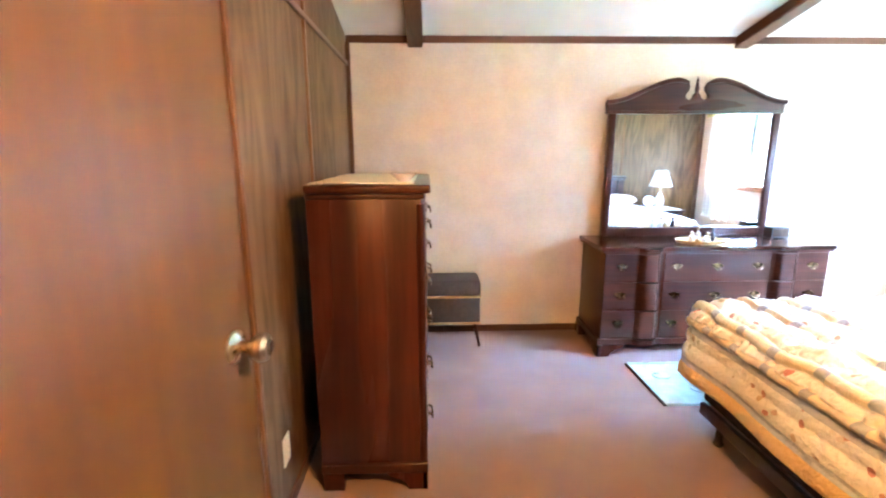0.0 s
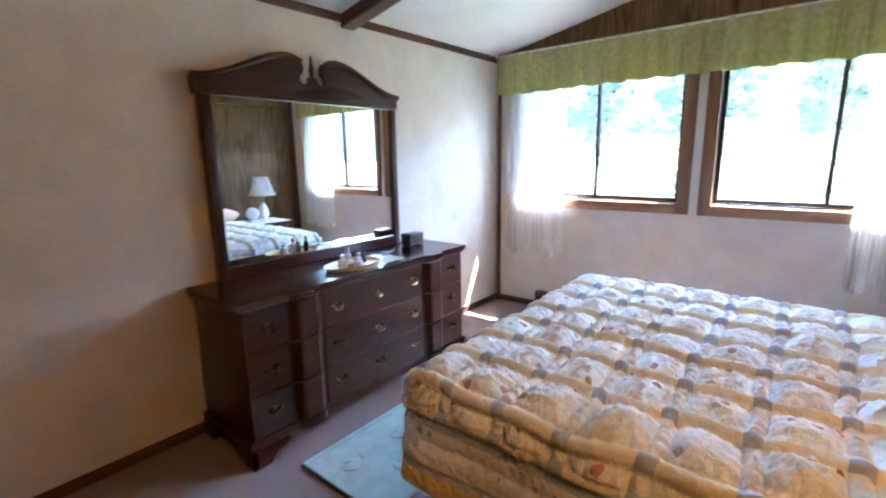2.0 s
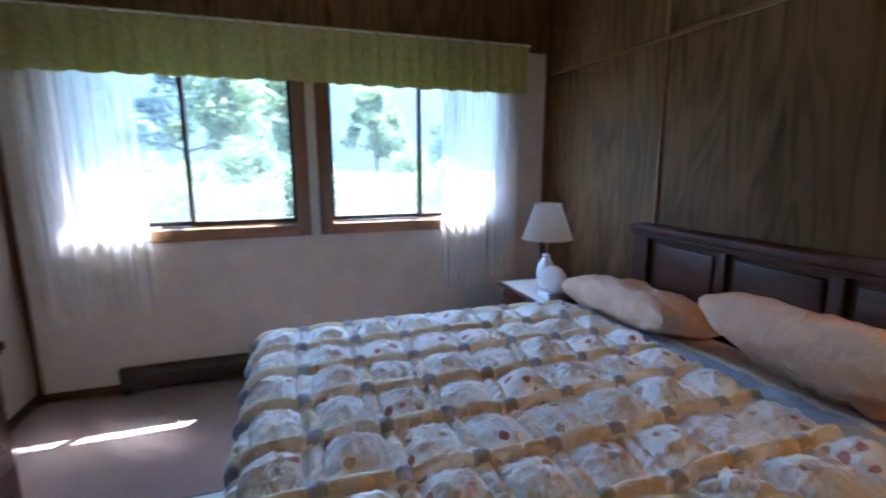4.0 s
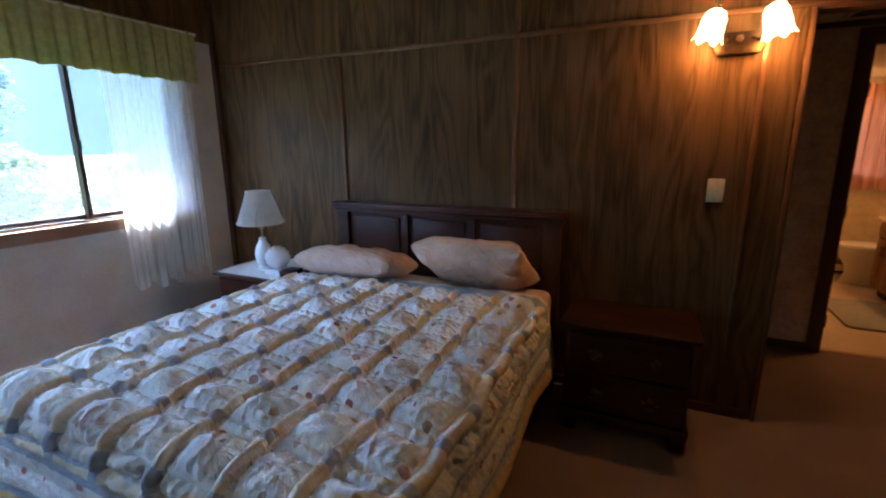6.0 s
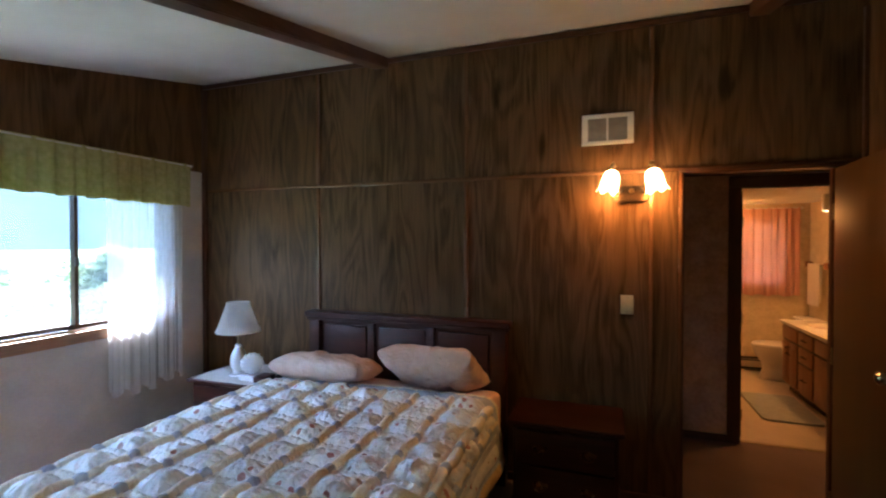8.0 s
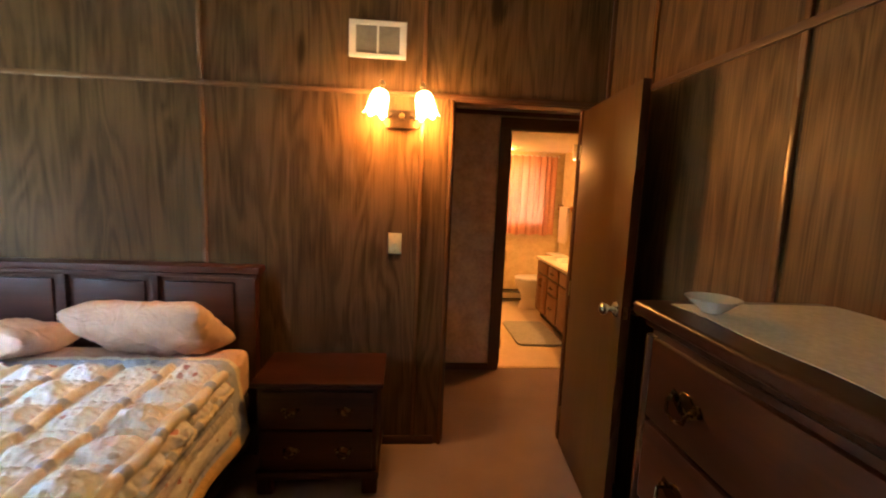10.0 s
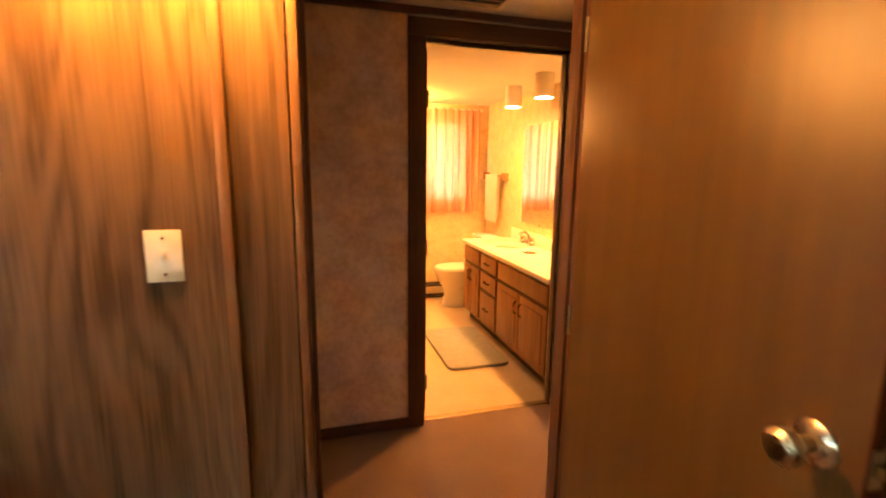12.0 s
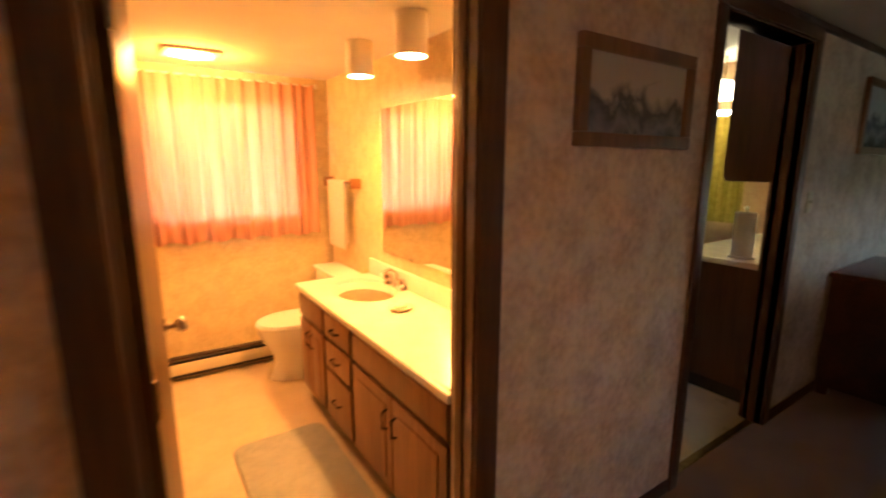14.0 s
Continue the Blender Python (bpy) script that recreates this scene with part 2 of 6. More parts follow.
BRONZE = mottled("dark_bronze", (0.03, 0.02, 0.013), (0.07, 0.045, 0.028), 30.0, rough=0.4, metal=0.8)
CHROME = mottled("chrome", (0.62, 0.62, 0.62), (0.75, 0.75, 0.75), 30.0, rough=0.12, metal=1.0, rvar=0.05)
BLACK = mottled("black_plastic", (0.012, 0.012, 0.013), (0.03, 0.03, 0.032), 30.0, rough=0.35)
DARKMETAL = mottled("brown_heater_enamel", (0.020, 0.013, 0.009), (0.042, 0.028, 0.02), 12.0, rough=0.5)
CASE = mottled("grey_brown_case", (0.030, 0.022, 0.017), (0.062, 0.047, 0.038), 40.0, rough=0.6, bump=0.3, fine=200)
RUGM = mottled("aqua_rug", (0.36, 0.52, 0.50), (0.56, 0.70, 0.67), 18.0, rough=0.95, bump=1.0, fine=260, wear=0.5, spec=0.1)
BATHRUG = mottled("sage_bath_rug", (0.33, 0.35, 0.32), (0.46, 0.48, 0.44), 22.0, rough=0.95, bump=1.0, fine=260, wear=0.5, spec=0.1)
VALANCE = cloth("green_valance_cloth", (0.43, 0.42, 0.17), (0.56, 0.54, 0.26), 30.0, 0.35)
SHEER = cloth("white_sheer", (0.88, 0.88, 0.89), (0.92, 0.92, 0.92), 60.0, 0.30, 0.40, stretch=(1, 1, 0.3))
# stretched colour noise paints light and shade of the folds as upright streaks
PINKCURTAIN = cloth("fold_streaked_pink_cloth", (0.66, 0.36, 0.24), (0.78, 0.47, 0.33), 18.0, 0.42, stretch=(1, 1, 0.06))
PILLOW = cloth("peach_pillowcase", (0.74, 0.53, 0.40), (0.82, 0.63, 0.50), 14.0, 0.05, rumple=0.9)
SHEET = cloth("pale_blue_sheet", (0.42, 0.50, 0.58), (0.60, 0.66, 0.68), 22.0, 0.05)
SKIRT = cloth("dark_box_spring_cover", (0.03, 0.026, 0.024), (0.06, 0.05, 0.046), 30.0, 0.0)
TOWEL = cloth("cream_towel", (0.66, 0.60, 0.50), (0.78, 0.73, 0.64), 60.0, 0.1)
SHADE = cloth("white_lamp_shade", (0.74, 0.73, 0.70), (0.80, 0.79, 0.76), 20.0, 0.4)
DOILY = cloth("white_runner_cloth", (0.62, 0.61, 0.58), (0.76, 0.75, 0.72), 90.0, 0.05)
CERAMIC = mottled("white_glass_ceramic", (0.66, 0.67, 0.70), (0.80, 0.80, 0.82), 6.0, rough=0.15)
GILT = mottled("gilt_metal", (0.42, 0.29, 0.11), (0.60, 0.44, 0.21), 30.0, rough=0.32, metal=0.35)
GREYSLAT = mottled("grey_slat_enamel", (0.20, 0.19, 0.17), (0.30, 0.29, 0.26), 12.0, rough=0.5)
RAILWOOD = wood("rail_wood", (0.10, 0.05, 0.022), (0.22, 0.12, 0.06), "x", 0.22, 8.0, 0.05)
PAPER = mottled("white_paper", (0.74, 0.74, 0.72), (0.82, 0.82, 0.80), 20.0, rough=0.9)
PEWTER = mottled("worn_pewter", (0.40, 0.36, 0.29), (0.56, 0.51, 0.43), 30.0, rough=0.28, metal=1.0)
MIRROR, _n, _l, _p = base_mat("mirror_silver", 0.015, 1.0)
_p.inputs["Base Color"].default_value = (0.86, 0.88, 0.87, 1)
GLASS, _n, _l, _p = base_mat("window_glass", 0.0)
_p.inputs["Base Color"].default_value = (0.95, 0.98, 0.97, 1)
_p.inputs["Transmission Weight"].default_value = 1.0
_p.inputs["IOR"].default_value = 1.05
# added scatter puts a pale veil of daylight haze into the panes
_d, _x = _n.new("ShaderNodeBsdfTranslucent"), _n.new("ShaderNodeMixShader")
_d.inputs[0].default_value, _x.inputs[0].default_value = (0.85, 0.93, 1.0, 1), 0.028
_l.new(_p.outputs[0], _x.inputs[1]), _l.new(_d.outputs[0], _x.inputs[2]), _l.new(_x.outputs[0], _n["Material Output"].inputs[0])
LIT = glow("lit_tulip_glass", (1.0, 0.58, 0.20), 1.4, 0.6)
LITBULB = glow("lit_bulb", (1.0, 0.72, 0.36), 0.8)
LITPANEL = glow("lit_kitchen_lamp", (1.0, 0.85, 0.5), 0.25)


def quilt_material():
    """Printed patchwork: yellow tubes with blue squares, floral puffs between, banded hem. UV is cloth length in metres."""
    m, n, l, p = base_mat("floral_patchwork", 0.85, 0, 0.15)
    uv = n.new("ShaderNodeUVMap")
    uv.uv_map = "cloth"
    sep = n.new("ShaderNodeSeparateXYZ")
    l.new(uv.outputs[0], sep.inputs[0])

    def op(kind, a, b=None):
        q = n.new("ShaderNodeMath")
        q.operation = kind
        for i, v in enumerate((a, b)):
            if v is None:
                continue
            if isinstance(v, (int, float)):
                q.inputs[i].default_value = v
            else:
                l.new(v, q.inputs[i])
        return q.outputs[0]

    def mixc(f, a, b):
        q = n.new("ShaderNodeMix")
        q.data_type = "RGBA"
        l.new(f, q.inputs["Factor"])
        for s, v in (("A", a), ("B", b)):
            sock = [i for i in q.inputs if i.name == s and i.type == "RGBA"][0]
            if isinstance(v, tuple):
                sock.default_value = (*v, 1)
            else:
                l.new(v, sock)
        return [o for o in q.outputs if o.type == "RGBA"][0]

    u, v = sep.outputs[0], sep.outputs[1]
    fu = op("FRACT", op("DIVIDE", op("SUBTRACT", u, 0.1375), QU))
    fv = op("FRACT", op("DIVIDE", op("SUBTRACT", v, 0.0865), QV))
    in_u = op("LESS_THAN", fu, QT / QU)
    in_v = op("LESS_THAN", fv, QS / QV)
    small = n.new("ShaderNodeTexNoise")
    small.inputs["Scale"].default_value, small.inputs["Detail"].default_value = 36, 4
    l.new(uv.outputs[0], small.inputs["Vector"])
    tint = n.new("ShaderNodeTexNoise")
    tint.inputs["Scale"].default_value, tint.inputs["Detail"].default_value = 24, 2
    l.new(uv.outputs[0], tint.inputs["Vector"])
    slow = n.new("ShaderNodeTexNoise")
    slow.inputs["Scale"].default_value = 4.5
    l.new(uv.outputs[0], slow.inputs["Vector"])
    drift = n.new("ShaderNodeSeparateColor")
    l.new(slow.outputs["Color"], drift.inputs[0])
    # one loose bouquet to a patch, never quite in the same spot
    cu = op("SUBTRACT", op("DIVIDE", op("SUBTRACT", fu, QT / QU), 1 - QT / QU), op("ADD", op("MULTIPLY", drift.outputs[0], 1.6), -0.25))
    cv = op("SUBTRACT", op("DIVIDE", op("SUBTRACT", fv, QS / QV), 1 - QS / QV), op("ADD", op("MULTIPLY", drift.outputs[1], 1.6), -0.30))
    far = op("SQRT", op("ADD", op("MULTIPLY", cu, cu), op("MULTIPLY", cv, cv)))
    petal = op("LESS_THAN", op("ADD", far, op("MULTIPLY", small.outputs["Fac"], 1.1)), 0.78)
    bloom = n.new("ShaderNodeMapRange")
    bloom.inputs["From Min"].default_value, bloom.inputs["From Max"].default_value = 0.35, 0.65
    l.new(tint.outputs["Fac"], bloom.inputs[0])
    leaf_n = n.new("ShaderNodeTexNoise")
    leaf_n.inputs["Scale"].default_value, leaf_n.inputs["Detail"].default_value, leaf_n.inputs["Distortion"].default_value = 34, 4, 1.5
    l.new(uv.outputs[0], leaf_n.inputs["Vector"])
    leaf = op("GREATER_THAN", leaf_n.outputs["Fac"], 0.60)
    flower_c = ramp(n, [(0.0, (0.44, 0.10, 0.08)), (0.3, (0.55, 0.38, 0.30)), (0.6, (0.40, 0.44, 0.40)), (1.0, (0.58, 0.46, 0.32))])
    l.new(bloom.outputs[0], flower_c.inputs[0])
    ground = mixc(op("MULTIPLY", leaf, 0.30), (0.865, 0.92, 0.925), (0.52, 0.62, 0.60))
    floral = mixc(op("MULTIPLY", petal, 0.24), ground, flower_c.outputs[0])
    vor = n.new("ShaderNodeTexVoronoi")
    vor.inputs["Scale"].default_value = 19
    l.new(uv.outputs[0], vor.inputs["Vector"])
    pick = n.new("ShaderNodeSeparateColor")
    l.new(vor.outputs["Color"], pick.inputs[0])
    bud = op("LESS_THAN", op("ADD", vor.outputs["Distance"], op("MULTIPLY", small.outputs["Fac"], 0.4)), 0.46)
    bud_c = ramp(n, [(0.0, (0.42, 0.07, 0.06)), (0.45, (0.50, 0.20, 0.15)), (0.7, (0.36, 0.40, 0.36)), (1.0, (0.60, 0.45, 0.25))])
    l.new(pick.outputs[0], bud_c.inputs[0])
    floral = mixc(op("MULTIPLY", op("MULTIPLY", bud, op("GREATER_THAN", pick.outputs[1], 0.50)), 0.75), floral, bud_c.outputs[0])
    band = mixc(small.outputs["Fac"], (0.74, 0.56, 0.22), (0.82, 0.67, 0.34))
    strip = mixc(op("MULTIPLY", leaf, 0.3), (0.85, 0.88, 0.86), (0.55, 0.58, 0.50))
    yellow = mixc(small.outputs["Fac"], (0.83, 0.80, 0.655), (0.88, 0.865, 0.745))
    blue = mixc(small.outputs["Fac"], (0.42, 0.52, 0.64), (0.55, 0.64, 0.73))
    tube = mixc(in_v, yellow, blue)
    tube_h = mixc(op("MAXIMUM", in_v, in_u), yellow, blue)
    col = mixc(in_v, floral, strip)
    col = mixc(in_u, col, tube)
    # hem bands: distance to the nearer hem is stored in the second layer
    hem = n.new("ShaderNodeUVMap")
    hem.uv_map = "hem"
    hs = n.new("ShaderNodeSeparateXYZ")
    l.new(hem.outputs[0], hs.inputs[0])
    d = hs.outputs[0]
    col = mixc(op("LESS_THAN", d, 0.315), col, tube_h)
    col = mixc(op("LESS_THAN", d, 0.27), col, blue)
    col = mixc(op("LESS_THAN", d, 0.235), col, floral)
    col = mixc(op("LESS_THAN", d, 0.105), col, blue)
    col = mixc(op("LESS_THAN", d, 0.075), col, band)
    top = hs.outputs[1]
    col = mixc(op("LESS_THAN", top, 0.16), col, blue)
    col = mixc(op("LESS_THAN", top, 0.035), col, yellow)
    l.new(col, p.inputs["Base Color"])
    wr = n.new("ShaderNodeTexNoise")
    wr.inputs["Scale"].default_value, wr.inputs["Detail"].default_value, wr.inputs["Distortion"].default_value = 22, 5, 2.0
    l.new(uv.outputs[0], wr.inputs["Vector"])
    bp = n.new("ShaderNodeBump")
    bp.inputs["Strength"].default_value, bp.inputs["Distance"].default_value = 0.7, 0.014
    fine = n.new("ShaderNodeTexNoise")
    fine.inputs["Scale"].default_value, fine.inputs["Detail"].default_value, fine.inputs["Distortion"].default_value = 58, 4, 2.5
    l.new(uv.outputs[0], fine.inputs["Vector"])
    l.new(op("ADD", wr.outputs["Fac"], op("MULTIPLY", fine.outputs["Fac"], 0.35)), bp.inputs["Height"]), l.new(bp.outputs[0], p.inputs["Normal"])
    return m


QU, QV, QT, QS = 0.215, 0.198, 0.040, 0.044
QUILT = quilt_material()

# ---- building helpers ----


def part(name, bm, material, parent=None, label="", smooth=True):
    me = bpy.data.meshes.new(name)
    bmesh.ops.recalc_face_normals(bm, faces=bm.faces)
    bm.to_mesh(me)
    bm.free()
    for mat in material if isinstance(material, (list, tuple)) else [material]:
        me.materials.append(mat)
    if smooth:
        me.polygons.foreach_set("use_smooth", [True] * len(me.polygons))
        me.set_sharp_from_angle(angle=radians(35))
    ob = new(name, me)
    if parent is not None:
        ob.parent = parent
    return tagged(ob, label)


def thing(name, at, label, category, group="", rz=0, kind=""):
    ob = new(name)
    ob.matrix_basis = pose(*at, 0, 0, rz)
    ob.empty_display_size = 0.1
    return tagged(ob, label, category, group, kind)


def setting(name, bm, material, label="", category="", smooth=False):
    return tagged(part(name, bm, material, None, "", smooth), label, category, "", "structure")


def add_box(bm, x0, x1, y0, y1, z0, z1, bevel=0.0, seg=2):
    b = bmesh.new()
    bmesh.ops.create_cube(b, size=1)
    for v in b.verts:
        v.co = (x0 + (v.co.x + 0.5) * (x1 - x0), y0 + (v.co.y + 0.5) * (y1 - y0), z0 + (v.co.z + 0.5) * (z1 - z0))
    if bevel:
        bmesh.ops.bevel(b, geom=b.edges[:], offset=bevel, segments=seg, affect="EDGES", profile=0.6)
    merge(bm, b)
    return bm


def merge(bm, b, m=None):
    if m is not None:
        bmesh.ops.transform(b, matrix=m, verts=b.verts)
    me = bpy.data.meshes.new("tmp")
    b.to_mesh(me)
    b.free()
    bm.from_mesh(me)
    bpy.data.meshes.remove(me)
    return bm


def box(x0, x1, y0, y1, z0, z1, bevel=0.0, seg=2):
    return add_box(bmesh.new(), x0, x1, y0, y1, z0, z1, bevel, seg)


def lathe(profile, n=24, axis="z", at=(0, 0, 0)):
    """A turned solid: profile rows of (radius, height)."""
    bm = bmesh.new()
    rings = []
    for r, h in profile:
        rings.append([bm.verts.new((r * math.cos(2 * math.pi * i / n), r * math.sin(2 * math.pi * i / n), h)) for i in range(n)] if r > 1e-5 else [bm.verts.new((0, 0, h))])
    for a, b in zip(rings, rings[1:]):
        for i in range(n):
            j = (i + 1) % n
            if len(a) == 1:
                bm.faces.new((a[0], b[i], b[j]))
            elif len(b) == 1:
                bm.faces.new((a[i], a[j], b[0]))
            else:
                bm.faces.new((a[i], a[j], b[j], b[i]))
    turn = {"z": pose(*at), "x": pose(*at, 0, 90, 0), "y": pose(*at, -90, 0, 0)}[axis]
    bmesh.ops.transform(bm, matrix=turn, verts=bm.verts)
    return bm


def tube(points, r, n=8):
    """A round bar along points."""
    bm = bmesh.new()
    pts = [Vector(p) for p in points]
    rings = []
    for i, p in enumerate(pts):
        way = (pts[min(i + 1, len(pts) - 1)] - pts[max(i - 1, 0)]).normalized()
        q = way.to_track_quat("Z", "Y").to_matrix()
        rr = r[i] if isinstance(r, (list, tuple)) else r
        rings.append([bm.verts.new(p + q @ Vector((rr * math.cos(2 * math.pi * k / n), rr * math.sin(2 * math.pi * k / n), 0))) for k in range(n)])
    for a, b in zip(rings, rings[1:]):
        for k in range(n):
            bm.faces.new((a[k], a[(k + 1) % n], b[(k + 1) % n], b[k]))
    bm.faces.new(rings[0]), bm.faces.new(rings[-1])
    return bm


def slab(outline, depth, axis="y", bevel=0.0):
    """A plate cut to an outline of (a, b) and given thickness. axis: the way of the thickness."""
    bm = bmesh.new()
    place = {"y": lambda a, b, d: (a, d, b), "x": lambda a, b, d: (d, a, b), "z": lambda a, b, d: (a, b, d)}[axis]
    lo = [bm.verts.new(place(a, b, 0)) for a, b in outline]
    hi = [bm.verts.new(place(a, b, depth)) for a, b in outline]
    n = len(outline)
    bm.faces.new(lo), bm.faces.new(hi[::-1])
    for i in range(n):
        bm.faces.new((lo[i], hi[i], hi[(i + 1) % n], lo[(i + 1) % n]))
    if bevel:
        bmesh.ops.bevel(bm, geom=[e for e in bm.edges if abs(place(0, 0, 1)[0] * (e.verts[0].co.x - e.verts[1].co.x) + place(0, 0, 1)[1] * (e.verts[0].co.y - e.verts[1].co.y) + place(0, 0, 1)[2] * (e.verts[0].co.z - e.verts[1].co.z)) < 1e-6], offset=bevel, segments=2, affect="EDGES")
    return bm


def sheet(f, nu, nv, thick=0.0):
    """A grid surface from f(u, v), with u and v from 0 to 1."""
    bm = bmesh.new()
    g = [[bm.verts.new(f(i / nu, j / nv)) for j in range(nv + 1)] for i in range(nu + 1)]
    for i in range(nu):
        for j in range(nv):
            bm.faces.new((g[i][j], g[i + 1][j], g[i + 1][j + 1], g[i][j + 1]))
    if thick:
        bmesh.ops.recalc_face_normals(bm, faces=bm.faces)
        bmesh.ops.solidify(bm, geom=bm.faces[:], thickness=thick)
    return bm

# ---- the large structure ----
XW, XE, YN, ZN, ZS = -0.20, 4.47, 3.46, 2.27, 3.01      # bedroom: west, east, north faces; ceiling heights north and south
RAIL = 2.075                                             # height of the level rail on the panelled walls
DX0, DX1, DZ = -0.08, 0.685, 2.05                        # bedroom doorway
YH, YB = -1.17, -1.27                                    # hall south wall faces
BX0, BX1, BZ = -0.715, 0.10, 2.07                        # bathroom doorway
KX0, KX1, KZ = -2.86, -1.95, 2.11                        # kitchen doorway
HZ = 2.21                                                # hall ceiling


def ceil_z(y):
    return ZS + (ZN - ZS) * y / YN


# floors
floor = setting("floor", add_box(add_box(bmesh.new(), XW - 0.1, XE + 0.1, -0.001, YN + 0.1, -0.1, 0), -6.6, 1.6, YB + 0.05, -0.001, -0.1, 0), CARPET, "mauve brown carpet worn along the way walked", "carpet")
add_living = setting("floor_living", box(-6.6, -2.45, 0.0, 2.6, -0.1, 0), CARPET, "mauve brown carpet", "carpet")
setting("floor_bath", box(-1.3, 0.95, -3.8, YB + 0.05, -0.1, 0), VINYL, "pale cream vinyl bathroom floor", "floor")
setting("floor_kitchen", box(-4.6, -1.35, -4.2, YB + 0.05, -0.1, 0), WHITEVINYL, "white vinyl kitchen floor", "floor")
setting("threshold", box(BX0, BX1, YB + 0.03, YB + 0.07, 0.0, 0.006, 0.002), BRASS, "brass threshold strip", "trim")
setting("threshold", box(KX0, KX1, YB + 0.03, YB + 0.07, 0.0, 0.006, 0.002), BRASS, "brass threshold strip", "trim")

# bedroom walls
setting("wall_north", box(XW - 0.1, XE + 0.1, YN, YN + 0.1, 0, 2.5), CREAM, "cream mottled wallpaper wall", "wall")
W1, W2, WZ0, WZ1 = (1.88, 3.16), (0.37, 1.65), 1.03, 2.06    # window openings
e = bmesh.new()
add_box(e, XE, XE + 0.14, -0.1, YN, 0, WZ0)
add_box(e, XE, XE + 0.14, -0.1, W2[0], WZ0, WZ1)
add_box(e, XE, XE + 0.14, W2[1], W1[0], WZ0, WZ1)
add_box(e, XE, XE + 0.14, W1[1], YN, WZ0, WZ1)
add_box(e, XE, XE + 0.14, -0.1, YN, WZ1, 2.24)
setting("wall_east", e, CREAM, "cream wallpaper wall under the windows", "wall")
gable = slab([(-0.1, 2.24), (YN, 2.24), (YN, ZN), (-0.1, ceil_z(-0.1))], 0.14, "x")
bmesh.ops.translate(gable, verts=gable.verts, vec=(XE - 0.004, 0, 0))
setting("wall_east_gable", gable, PANEL, "dark wood panelled gable above the windows", "wall")
s = bmesh.new()
add_box(s, XW - 0.1, DX0 - 0.02, -0.11, -0.006, 0, 3.1)
add_box(s, DX0 - 0.02, DX1 + 0.02, -0.11, -0.006, DZ + 0.02, 3.1)
add_box(s, DX1 + 0.02, XE, -0.11, -0.006, 0, 3.1)
wall_s = setting("wall_south", s, PANEL, "dark walnut panelled wall behind the bed", "wall")
wall_w = setting("wall_west", box(XW - 0.1, XW - 0.006, -0.006, YN, 0, 3.1), PANEL, "dark walnut panelled wall behind the chest", "wall")

# ceiling
c = slab([(-0.12, ceil_z(-0.12)), (YN + 0.1, ceil_z(YN + 0.1)), (YN + 0.1, ceil_z(YN + 0.1) + 0.1), (-0.12, ceil_z(-0.12) + 0.1)], XE - XW + 0.3, "x")
bmesh.ops.translate(c, verts=c.verts, vec=(XW - 0.1, 0, 0))
setting("ceiling", c, CEIL, "white sloping plaster ceiling", "ceiling")
for x in (0.30, 2.72):
    b = slab([(0, ceil_z(0) - 0.075), (YN, ZN - 0.075), (YN, ZN + 0.01), (0, ceil_z(0) + 0.01)], 0.11, "x", 0.006)
    bmesh.ops.translate(b, verts=b.verts, vec=(x - 0.055, 0, 0))
    setting("beam", b, TRIMY, "dark wooden ceiling beam", "beam")

# hall, bath, kitchen and living room shells
h = bmesh.new()
add_box(h, BX1, 1.6, YB, YH, 0, HZ + 0.2)
add_box(h, BX0, BX1, YB, YH, BZ, HZ + 0.2)
add_box(h, KX1, BX0, YB, YH, 0, HZ + 0.2)
add_box(h, KX0, KX1, YB, YH, KZ, HZ + 0.2)
add_box(h, -6.6, KX0, YB, YH, 0, HZ + 0.2)
setting("wall_hall_south", h, HALLPAPER, "mottled brown pink wallpaper hall wall", "wall")
setting("wall_hall_north", add_box(add_box(bmesh.new(), DX1 + 0.02, 1.6, -0.114, -0.11, 0, HZ), -2.45, DX0 - 0.02, -0.114, -0.11, 0, HZ), HALLPAPER, "mottled hall wall", "wall")
setting("wall_hall_end", box(1.6, 1.7, YB, -0.11, 0, HZ), HALLPAPER, "mottled hall end wall", "wall")
setting("ceiling_hall", box(-6.6, 1.7, YB, -0.11, HZ, HZ + 0.1), CEIL, "white hall ceiling", "ceiling")
lv = bmesh.new()
add_box(lv, -6.7, -6.6, YB, 2.7, 0, 1.1)
add_box(lv, -6.7, -6.6, YB, 2.7, 1.4, HZ)
add_box(lv, -6.7, -6.6, YB, 0.9, 1.1, 1.4)
add_box(lv, -6.7, -6.6, 1.4, 2.7, 1.1, 1.4)
add_box(lv, -2.45, -2.35, -0.11, 2.7, 0, HZ)
add_box(lv, -6.6, -2.45, 2.6, 2.7, 0, HZ)
setting("wall_living", lv, HALLPAPER, "mottled living room wall with a window opening", "wall")
setting("ceiling_living", box(-6.7, -2.35, -0.11, 2.7, HZ, HZ + 0.1), CEIL, "white living room ceiling", "ceiling")
BW, BWX0, BWX1, BWZ0, BWZ1 = -3.70, -0.98, -0.02, 1.10, 1.95
bt = bmesh.new()
add_box(bt, -1.32, 0.95, BW - 0.1, BW, 0, BWZ0)
add_box(bt, -1.32, 0.95, BW - 0.1, BW, BWZ1, 2.3)
add_box(bt, -1.32, BWX0, BW - 0.1, BW, BWZ0, BWZ1)
add_box(bt, BWX1, 0.95, BW - 0.1, BW, BWZ0, BWZ1)
add_box(bt, -1.32, -1.24, BW, YB - 0.004, 0, 2.3)
add_box(bt, 0.85, 0.95, BW, YB - 0.004, 0, 2.3)
